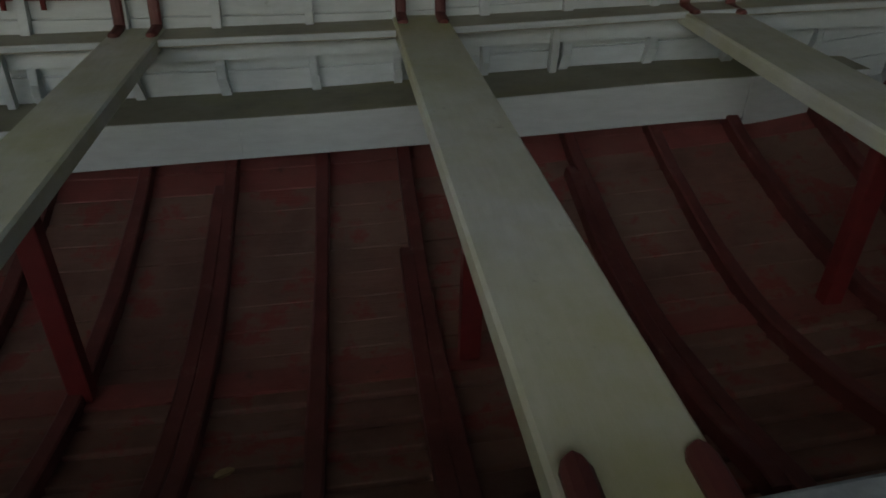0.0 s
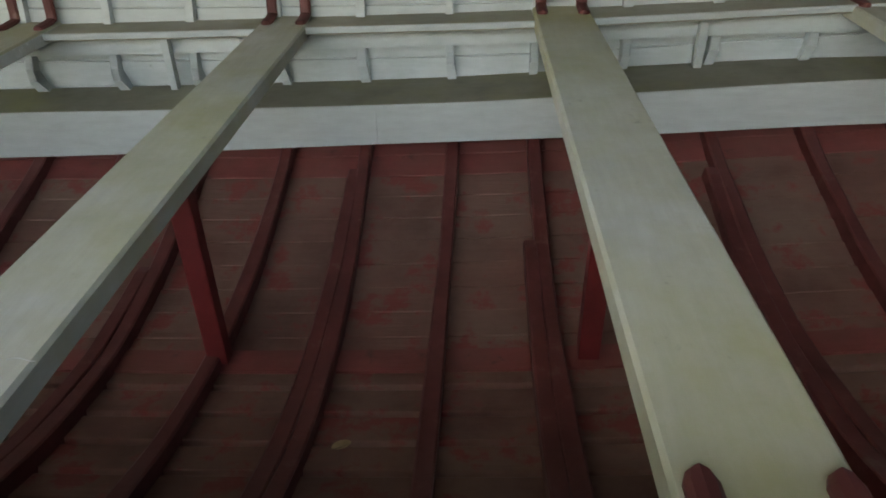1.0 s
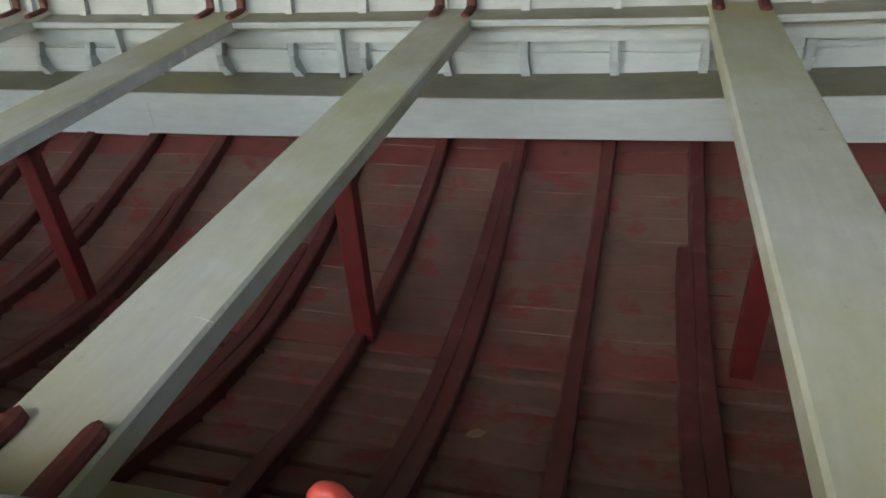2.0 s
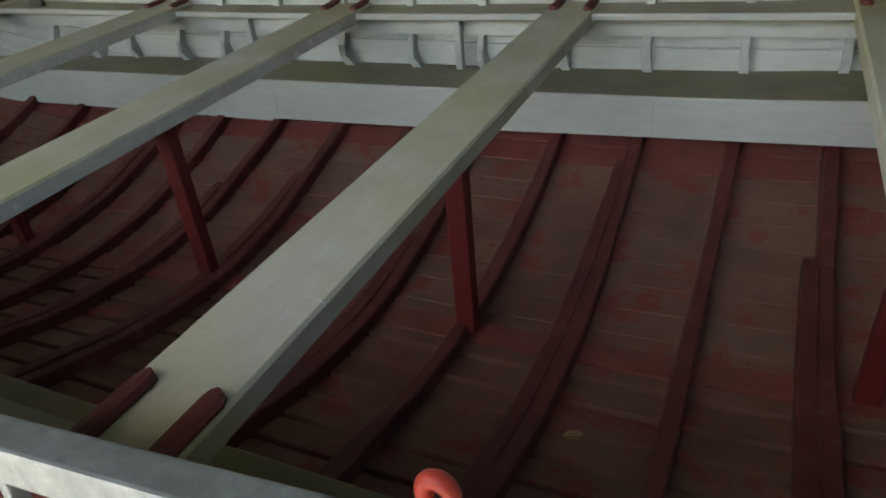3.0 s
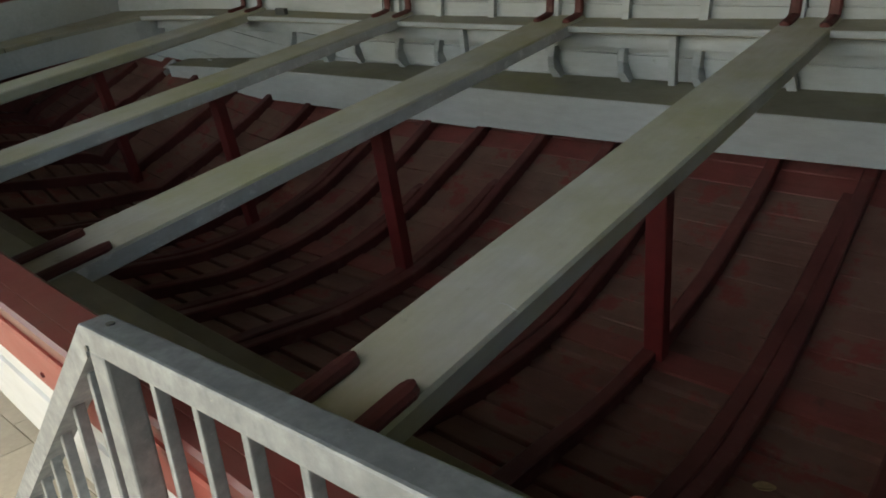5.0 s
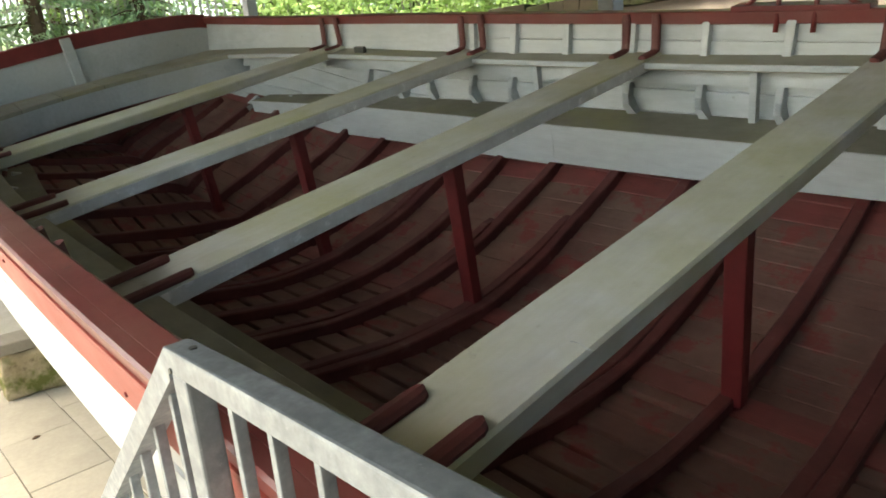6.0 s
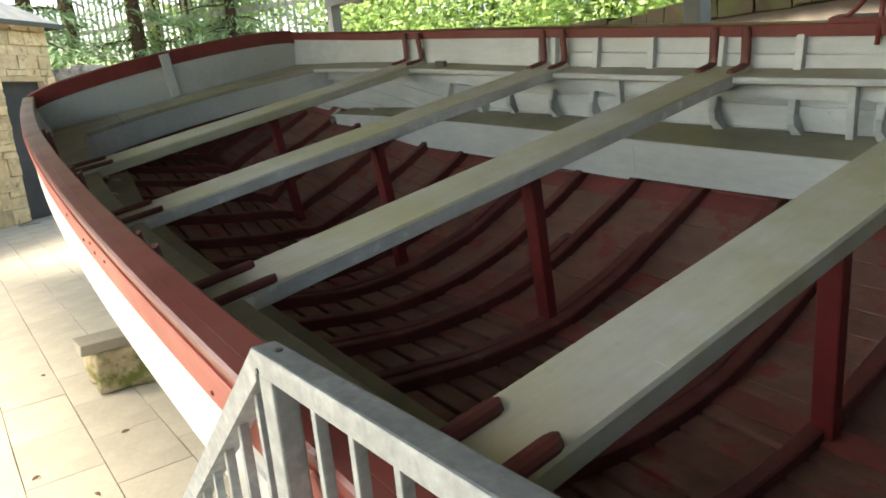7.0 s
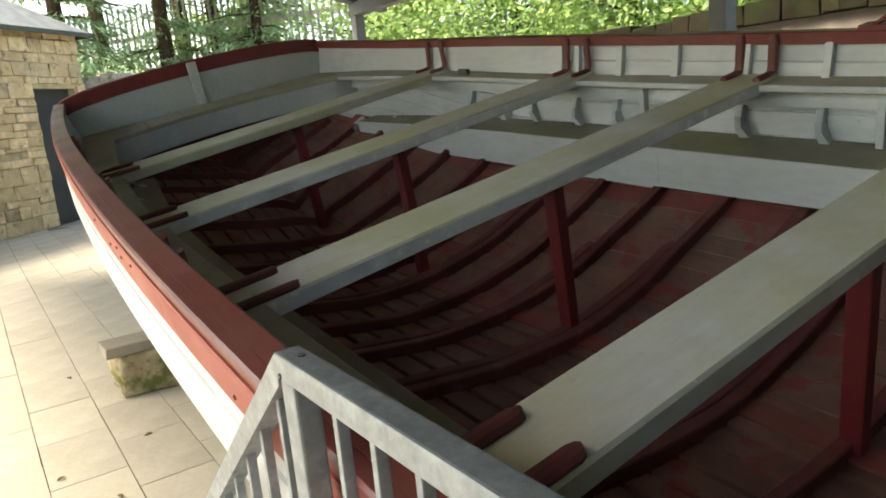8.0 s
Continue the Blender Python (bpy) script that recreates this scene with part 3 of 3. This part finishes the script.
RIDGE, EAVE_FAR, EAVE_NEAR = (1.0, 3.2), (4.3, 2.48), (-2.2, 2.5)


def rake(x0, x1, thick, lift):
    """A gabled strip of roof from x0 to x1."""
    bm = bmesh.new()
    pts = [EAVE_NEAR, RIDGE, EAVE_FAR]
    ring = [Vector((0, y, z + lift + thick)) for y, z in pts] + [Vector((0, y, z + lift)) for y, z in pts[::-1]]
    sweep(bm, [[Vector((x, p.y, p.z)) for p in ring] for x in (x0, x1)])
    return bm


part("roof_deck", rake(-7.9, 8, 0.06, 0.16), ROOFING, sh)
for x in (-7.6, -2.45, 2.7, 7.4):
    part("rafter", rake(x, x + 0.16, 0.17, -0.012), DARK_STEEL, sh)
for y, z in ((3.82, 2.42), (-2.0, 2.38)):
    bm = bmesh.new()
    box(bm, (-7.6, y, z), (7.6, y + 0.14, z + 0.16), 0.004)
    part("beam", bm, DARK_STEEL, sh)
for x in (-7.52, -2.37, 2.78, 7.48):
    for y in (3.89, -1.93):
        if y < 0 and abs(x) < 4:
            continue
        bm = bmesh.new()
        box(bm, (x - 0.065, y - 0.065, 0), (x + 0.065, y + 0.065, 2.42 if y > 0 else 2.38), 0.006)
        part("column", bm, COLUMN, sh)
        bm = bmesh.new()
        box(bm, (x - 0.13, y - 0.13, 0), (x + 0.13, y + 0.13, 0.015), 0.003)
        part("base_plate", bm, COLUMN, sh)
# struts under the side bench, one in each bay
for x in (-0.5, -1.45, 1.3):
    z0, z1 = interp(LOW_Z, x), interp(SHELF_Z, x) - 0.024
    h0 = h1 = interp(SHELF_IN, x) + 0.03
    bm = bmesh.new()
    sweep(bm, [[Vector((x + dx, YC + h + dy, z)) for dx, dy in ((-0.012, 0), (0.012, 0), (0.012, 0.03), (-0.012, 0.03))] for h, z in ((h0, z0), (h1, z1))])
    part("strut", bm, GREY, boat)

# stern: fascia under the stern bench, red capping over the transom
bm = bmesh.new()
rings = []
for i in range(21):
    y = -0.86 + 1.72 * i / 20
    f = bench_front(y) - 0.01
    rings.append([Vector((f - 0.018, YC + y, -0.155)), Vector((f, YC + y, -0.155)), Vector((f, YC + y, -0.025)), Vector((f - 0.018, YC + y, -0.025))])
sweep(bm, rings)
part("stern_fascia", bm, GREY, boat)
bm = bmesh.new()
rings = []
for i in range(33):
    a = math.pi * i / 32
    y, z = YC + 0.87 * math.cos(a), 0.2 + 0.075 * math.sin(a)
    rings.append([Vector((STERN + dx, y, z + dz)) for dx, dz in ((0.012, -0.075), (0.012, 0.006), (0.006, 0.012), (-0.05, 0.012), (-0.055, 0.006), (-0.055, -0.075))])
sweep(bm, rings)
part("transom_cap", bm, RED, boat, "dark red curved capping")
# keel
bm = bmesh.new()
sweep(bm, [[Vector((x, YC + dy, interp(BOTTOM, x) + dz)) for dy, dz in ((-0.03, -0.02), (0.03, -0.02), (0.025, -0.11), (-0.025, -0.11))] for x in run(STERN, 4.3, 30)])
part("keel", bm, HULL_WHITE, boat)

# supports under the keel
rng = random.Random(4)


def rough_block(lo, hi, amp, seed, cuts=5):
    bm = bmesh.new()
    bmesh.ops.create_cube(bm, size=1)
    bmesh.ops.subdivide_edges(bm, edges=bm.edges[:], cuts=cuts, use_grid_fill=True)
    for v in bm.verts:
        c = v.co
        q = Vector([max(-0.5, min(0.5, k)) for k in c])
        sph = c.normalized() * 0.62
        c = q.lerp(sph, 0.16)
        p = Vector([lo[i] + (c[i] + 0.5) * (hi[i] - lo[i]) for i in range(3)])
        n = noise.noise_vector(p * 7 + Vector((seed, 0, 0))) * amp + noise.noise_vector(p * 22 + Vector((seed, 3, 0))) * amp * 0.4
        v.co = Vector((p.x + n.x, p.y + n.y, max(lo[2], p.z + n.z)))
    return bm


for x0 in (-3.16, 1.6):
    sup = empty("keel_support", Matrix.Translation((x0, 0, 0)), "rough mossy stone block under a grey plank", "support", "supports under the boat")
    part("stone", rough_block((0.02, -0.165, 0), (0.33, 0.42, 0.215), 0.026, x0, 9), MOSSY_BLOCK, sup, "rough sandstone with moss", smooth=True)
    part("stone", rough_block((0, 0.75, 0), (0.33, 1.35, 0.215), 0.018, x0 + 5), MOSSY_BLOCK, sup, smooth=True)
    bm = bmesh.new()
    box(bm, (0.14, -0.205, 0.215), (0.33, 1.45, 0.262), 0.006, jitter=0.004, rng=rng)
    part("plank", bm, TIMBER, sup)
    keel_z = (BOAT @ Vector((x0, YC, interp(BOTTOM, x0) - 0.11))).z
    if keel_z > 0.3:
        ky = (BOAT @ Vector((x0, YC, interp(BOTTOM, x0) - 0.11))).y
        bm = bmesh.new()
        box(bm, (0.14, ky - 0.12, 0.265), (0.31, ky + 0.12, keel_z + 0.02), 0.005)
        part("chock", bm, TIMBER, sup)

# a pale split in the paint of one thwart, and a leaf on the bottom boards
sp = empty("paint_chip", BOAT, "pale curled chip of paint on the thwart", "paint chip")
bm = bmesh.new()
sweep(bm, [[Vector((-0.03 + 0.008 * i, 0.205 + 0.003 * math.sin(i) + d * (1 - abs(i - 2.5) / 4), 0.0042 + h)) for d, h in ((-0.0007, 0), (0.0008, 0), (0.0002, 0.001))] for i in range(6)])
part("chip", bm, HULL_WHITE, sp)

bl = [u_ / 200 for u_ in range(200) if skin(0.29, -u_ / 200).y > 0.56][-1]
bleaf = empty("fallen_leaf", BOAT @ Matrix.Translation(skin(0.29, -bl, -0.004)) @ pose(0, 0, 0, 0, 0, 25), "small pale dry leaf on the bottom boards", "leaf", "fallen leaves")
bm = bmesh.new()
for sgn in (1, -1):
    sweep(bm, [[Vector((0.022 * q, sgn * 0.0005, 0.001)), Vector((0.022 * q, sgn * 0.011 * (1 - q * q) ** 0.7 + sgn * 0.0006, 0.006)), Vector((0.022 * q, sgn * 0.011 * (1 - q * q) ** 0.7 + sgn * 0.0006, 0.0045)), Vector((0.022 * q, sgn * 0.0005, -0.0005))] for q in [-1 + i / 4 for i in range(9)]])
part("blade", bm, PALE_LEAF, bleaf)

# bolt heads in the rubbing band
for x, dz in ((-1.05, -0.035), (-1.18, -0.05), (-1.2, -0.03), (-1.33, -0.055), (-1.55, -0.04), (0.1, -0.05), (0.35, -0.06), (-0.4, -0.07)):
    bm = bmesh.new()
    y = YC - interp(BEAM, x) - 0.042
    bmesh.ops.create_cone(bm, segments=10, radius1=0.005, radius2=0.0035, depth=0.004, cap_ends=True, matrix=Matrix.Translation((x, y - 0.001, interp(SHEER, x) + dz)) @ pose(0, 0, 0, 90))
    part("bolt_head", bm, RED, boat)

# loose iron on the gunwales
rl = empty("rowlock", BOAT, "small red iron loop standing on the gunwale", "rowlock")
bm = bmesh.new()
rings = []
for i in range(15):
    a = math.pi * i / 14
    c = Vector((0.425 + 0.0085 * math.cos(a), -0.245, 0.298 + 0.011 * math.sin(a)))
    if i in (0, 14):
        c.z = 0.16
    t = Vector((math.cos(a), 0, math.sin(a)))
    if i in (0, 14):
        t = Vector((1 if i == 0 else -1, 0, 0))
    rings.append([c + t * 0.0052 * math.cos(b) + Vector((0, 0.006, 0)) * math.sin(b) for b in [2 * math.pi * k / 10 for k in range(10)]])
sweep(bm, rings)
part("loop", bm, RED_BRIGHT, rl, smooth=True)


def rod(bm, pts, r, n=8):
    rings = []
    for i, p in enumerate(pts):
        d = (pts[min(i + 1, len(pts) - 1)] - pts[max(i - 1, 0)]).normalized()
        a = d.orthogonal().normalized() if i == 0 else (rod.side - d * rod.side.dot(d)).normalized()
        rod.side = a
        b = d.cross(a)
        rr = r[i] if isinstance(r, (list, tuple)) else r
        rings.append([p + a * rr * math.cos(q) + b * rr * math.sin(q) for q in [2 * math.pi * k / n for k in range(n)]])
    sweep(bm, rings)


cr = empty("crutch_frame", BOAT, "red iron frame with curved braces on the far gunwale", "rowlock")
gx, gz = -0.42, 0.14
gy = YC + interp(BEAM, gx)
for dx in (-0.06, 0.06):
    bm = bmesh.new()
    rod(bm, [Vector((gx + dx, gy - 0.035, gz - 0.075)), Vector((gx + dx, gy - 0.02, gz)), Vector((gx + dx, gy, gz + 0.16))], 0.009)
    part("rod", bm, RED, cr, smooth=True)
for sg in (-1, 1):
    bm = bmesh.new()
    rod(bm, [Vector((gx + sg * (0.06 + 0.13 * (1 - q)), gy - 0.005, gz + 0.005 + 0.15 * q ** 1.6)) for q in [i / 8 for i in range(9)]], 0.008)
    part("brace", bm, RED, cr, smooth=True)
bm = bmesh.new()
box(bm, (gx - 0.22, gy - 0.03, gz - 0.006), (gx + 0.22, gy + 0.045, gz + 0.012), 0.003)
part("plate", bm, RED, cr)

# cleat on the far side bench near the stern
cl = empty("cleat", BOAT, "small dark metal cleat on the side bench", "cleat")
bm = bmesh.new()
box(bm, (-2.66, 1.80, -0.012), (-2.58, 1.825, 0.02), 0.004)
part("block", bm, DARK_STEEL, cl)

# ---- paving ----
pv = empty("pavement", Matrix.Identity(4), "buff paving slabs laid in running bond", "paving", kind="structure")
bm = bmesh.new()
box(bm, (-10.6, -3.19, -0.03), (-1.24, 0.77, -0.005))
part("bedding", bm, JOINT, pv, "dark silted joints between the slabs")
meshes = []
for k in range(4):
    r2 = random.Random(k)
    bm = bmesh.new()
    box(bm, (0.0017, 0.0017, -0.03), (0.4483, 0.2633, 0.0), 0.002)
    for v in bm.verts:
        if v.co.z > -0.01:
            v.co.z += r2.uniform(-0.0008, 0.0008)
    me = bpy.data.meshes.new("slab")
    bm.to_mesh(me)
    bm.free()
    me.materials.append(SLAB)
    meshes.append(me)
for row in range(-10, 5):
    for col in range(-18, 3):
        off = 0.0 if row % 2 == 0 else 0.2
        ob = new("slab", meshes[rng.randrange(4)])
        ob.location = (-2.58 + 0.45 * col + off, -0.545 + 0.265 * row, rng.uniform(-0.0012, 0.0012))
        ob.rotation_euler = (0, 0, rng.uniform(-0.004, 0.004))
        ob.parent = pv

# fallen leaves on the paving
for x, y in ((-4.6, -0.62), (-3.4, -0.33), (-2.35, -0.16), (-1.9, -0.35), (-2.9, -0.75), (-2.2, -0.5), (-5.4, -0.95)):
    lf = empty("fallen_leaf", Matrix.Translation((x, y, 0.002)) @ pose(0, 0, 0, 0, 0, rng.uniform(0, 360)) @ Matrix.Scale(0.55, 4), "small curled brown leaf on the paving", "leaf", "fallen leaves")
    bm = bmesh.new()
    top = [bm.verts.new((0.03 * math.cos(a), 0.014 * math.sin(a), 0.003 + 0.012 * abs(math.sin(a)))) for a in [2 * math.pi * i / 8 for i in range(8)]]
    low = [bm.verts.new((v.co.x, v.co.y, v.co.z - 0.002)) for v in top]
    bm.faces.new(top), bm.faces.new(low[::-1])
    for i in range(8):
        bm.faces.new((top[i], low[i], low[(i + 1) % 8], top[(i + 1) % 8]))
    part("blade", bm, DRY_LEAF, lf)


# ---- trees ----
def leaf_clump(bm_v, bm_f, c, size, rng, flat, n, along_=None):
    for _ in range(n):
        p = c + Vector((rng.gauss(0, size), rng.gauss(0, size), rng.gauss(0, size * flat)))
        a = rng.uniform(0.06, 0.12) if along_ else rng.uniform(0.035, 0.08)
        d = Vector((rng.uniform(-1, 1), rng.uniform(-1, 1), rng.uniform(-0.7, 0.3))).normalized()
        if along_:
            d = (along_ + 0.75 * d).normalized()
            a *= 1.25
            e = d.cross(Vector((0.3 * rng.uniform(-1, 1), 0.3 * rng.uniform(-1, 1), 1))).normalized() * a * 0.22
        else:
            e = d.cross(Vector((rng.uniform(-1, 1), rng.uniform(-1, 1), rng.uniform(-1, 1)))).normalized() * a * 0.5
        i = len(bm_v)
        bm_v += [p - d * a, p + e, p + d * a, p - e]
        bm_f.append((i, i + 1, i + 2, i + 3))


def tree(pos, height, spread, low, mat, label, conifer, seed, clumps, lean=0.0):
    rng = random.Random(seed)
    t = empty("tree", Matrix.Translation(pos), label, "tree")
    bm = bmesh.new()
    bend = Vector((rng.uniform(-0.3, 0.3), rng.uniform(-0.3, 0.3), 0))
    rod(bm, [Vector((0, 0, height * s)) + bend * s * s for s in [i / 6 for i in range(7)]], [0.02 * height * (1 - 0.8 * i / 6) + 0.015 for i in range(7)], 10)
    limbs, verts, faces = [], [], []
    for k in range(clumps):
        s = rng.random()
        z = low + (height - low) * s
        r = spread * ((1 - s) * 0.9 + 0.12 if conifer else math.sin(math.pi * min(1, 0.25 + 0.72 * s)) ** 0.7) * rng.uniform(0.55, 1.1)
        a = rng.uniform(0, 2 * math.pi)
        tip = Vector((r * math.cos(a), r * math.sin(a), z - (0.22 * r if conifer else -0.1 * r)))
        base = Vector((0, 0, max(0.4, z - (0.05 if conifer else 0.5)))) + bend * (z / height) ** 2
        limbs.append((base, tip, r))
        steps = max(2, int(r / 0.28))
        for j in range(steps):
            q = (j + 1) / steps
            c = base.lerp(tip, q) + Vector((0, 0, -0.1 * r * q * q))
            leaf_clump(verts, faces, c, 0.13 + 0.05 * r * (1 if conifer else 1.4), rng, 0.18 if conifer else 0.8, 26 if conifer else 44, (tip - base).normalized() if conifer else None)
    for base, tip, r in limbs[:40]:
        rod(bm, [base, base.lerp(tip, 0.5) + Vector((0, 0, 0.04 * r)), tip], [0.012 + 0.012 * r, 0.008 + 0.006 * r, 0.004], 6)
    part("trunk", bm, BARK, t)
    me = bpy.data.meshes.new("crown")
    me.from_pydata(verts, [], faces)
    me.materials.append(mat)
    cr_ = new("crown", me)
    cr_.parent = t
    return t


tree((-14.6, 1.4, 0), 8.5, 2.3, 1.2, FIR, "tall fir with drooping pale green sprays", True, 11, 110)
tree((-15.8, 3.6, 0), 9.5, 2.4, 1.3, FIR, "tall fir with drooping pale green sprays", True, 12, 120)
tree((-14.9, 5.4, 0), 7.5, 2.2, 1.4, FIR, "slender fir with light green sprays", True, 13, 100)
tree((-18.5, 0.8, 0), 10, 3.2, 1.0, FIR, "dense dark fir behind the hut", True, 14, 130)
tree((-17.5, 6.5, 0), 9, 2.8, 1.5, LEAF, "broad-leaved tree behind the fence", False, 15, 110)
tree((-13.2, 8.2, 0), 6.5, 2.4, 1.2, LEAF, "bright green broad-leaved tree beyond the wall", False, 16, 110)
tree((-10.6, 9.2, 0), 6.0, 2.5, 1.0, LEAF, "bright green broad-leaved tree beyond the wall", False, 17, 120)
tree((-8.0, 9.8, 0), 6.0, 2.4, 1.0, LEAF, "bright green broad-leaved tree beyond the wall", False, 18, 120)
tree((-5.4, 10.2, 0), 6.2, 2.5, 1.0, LEAF, "bright green broad-leaved tree beyond the wall", False, 19, 110)
tree((-2.6, 10.6, 0), 6.0, 2.5, 1.0, LEAF, "bright green broad-leaved tree beyond the wall", False, 20, 100)
tree((0.6, 11, 0), 6.0, 2.5, 1.0, LEAF, "bright green broad-leaved tree beyond the wall", False, 21, 80)

# bare dark trunks among them
for x, y, h in ((-16.4, 2.4, 9), (-17.2, 4.4, 10), (-16.6, 5.0, 9)):
    tk = empty("tree", Matrix.Translation((x, y, 0)), "dark bare conifer trunk with stubs of branches", "tree")
    bm = bmesh.new()
    rod(bm, [Vector((0.05 * math.sin(i), 0.04 * math.cos(2 * i), h * i / 8)) for i in range(9)], [0.2 - 0.015 * i for i in range(9)], 12)
    for i in range(14):
        a, z = rng.uniform(0, 6.3), rng.uniform(1.5, 5)
        rod(bm, [Vector((0, 0, z)), Vector((0.5 * math.cos(a), 0.5 * math.sin(a), z - 0.1)), Vector((1.0 * math.cos(a), 1.0 * math.sin(a), z - 0.25))], [0.03, 0.018, 0.006], 6)
    part("trunk", bm, BARK, tk)

# pale paling fence behind the trees
fe = empty("paling_fence", Matrix.Identity(4), "tall pale paling fence behind the trees", "fence")
for i in range(110):
    y = 2.2 + 0.102 * i
    x = -19.5 + 0.14 * i
    bm = bmesh.new()
    box(bm, (x - 0.015, y - 0.026, 0), (x + 0.015, y + 0.026, 4.2 + 0.03 * math.sin(i * 5)), 0.004)
    part("pale", bm, PALE_TIMBER, fe)
for z in (1.2, 3.4):
    bm = bmesh.new()
    sweep(bm, [[Vector((-19.5 + 0.22 * i - 0.04 + dx, 2.2 + 0.16 * i + dx, z + dz)) for dx, dz in ((0, 0), (-0.04, 0), (-0.04, 0.1), (0, 0.1))] for i in (0, 69)])
    part("fence_rail", bm, PALE_TIMBER, fe)

# wooded bank beyond
bm = bmesh.new()
rings = []
for i in range(61):
    a = math.radians(75 + 130 * i / 60)
    row = []
    for k in range(7):
        r = 26 + 3.0 * k
        row.append(Vector((r * math.cos(a), r * math.sin(a), -0.5 + 5.2 * (k / 6) ** 0.8 + (1.6 * noise.noise((i * 0.7, k * 1.3, 0)) if k else 0))))
    rings.append(row)
sweep(bm, rings, closed=False)
tagged(part("backdrop", bm, WOOD_FAR), "far green wooded bank", "backdrop", kind="structure")

# unseen walls, added round the bow end to keep light off the boat there
for nm, lo, hi in (("wall_bow", (6.6, -2.4, 0), (6.7, 4.2, 2.42)), ("wall_far", (1.2, 4.1, 0), (6.6, 4.2, 2.42)), ("wall_end", (1.7, -2.4, 0), (6.6, -2.3, 2.4))):
    bm = bmesh.new()
    box(bm, lo, hi)
    tagged(part(nm, bm, LIGHT_BLOCKER), "unseen dark wall added to block light", "wall", kind="structure")

# ---- stones of the hut and of the wall coping ----
def stone_piece(name, lo, hi, m, mat, parent, seed):
    r3 = random.Random(seed)
    bm = bmesh.new()
    box(bm, lo, hi, 0.012, jitter=0.015, rng=r3)
    for v in bm.verts:
        v.co = m @ v.co
    return part(name, bm, mat, parent)


hut_wall = [c for c in bd.children if c.name.startswith("wall")][0]
z, k = 0.0, 0
while z < 2.74:
    h = min(rng.choice((0.06, 0.1, 0.13, 0.17, 0.2, 0.24)), 2.78 - z)
    for ua, ub in ((-0.98, -0.82), (0.02, 2.4)) if z + h * 0.5 < 1.95 else ((-0.98, 2.4),):
        u = ua
        while u < ub - 0.05:
            w = min(rng.uniform(0.12, 0.26) + (0.22 * rng.random() if h > 0.12 else 0.1), ub - u)
            if ub - u - w < 0.12:
                w = ub - u
            stone_piece("stone", (u + 0.004, -0.03 + rng.uniform(-0.018, 0.012), z + 0.003), (u + w - 0.004, 0.02, z + h - 0.003), HM, STONE, hut_wall, k)
            u += w
            k += 1
    z += h
cop, yard_cop = ([c for c in w_.children if c.name.startswith("coping")][0] for w_ in (pw, yw))
x, k = -11.8, 1000
while x < 1.5:
    w = rng.uniform(0.16, 0.4)
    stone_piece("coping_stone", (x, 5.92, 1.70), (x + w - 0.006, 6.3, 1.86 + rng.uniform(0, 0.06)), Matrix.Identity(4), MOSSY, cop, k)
    x += w
    k += 1
y = 0.7
while y < 6.0:
    w = rng.uniform(0.25, 0.55)
    stone_piece("coping_stone", (-12.2, y, 1.99), (-11.8, y + w - 0.015, 2.15 + rng.uniform(0, 0.06)), Matrix.Identity(4), GREY_STONE, yard_cop, k)
    y += w
    k += 1
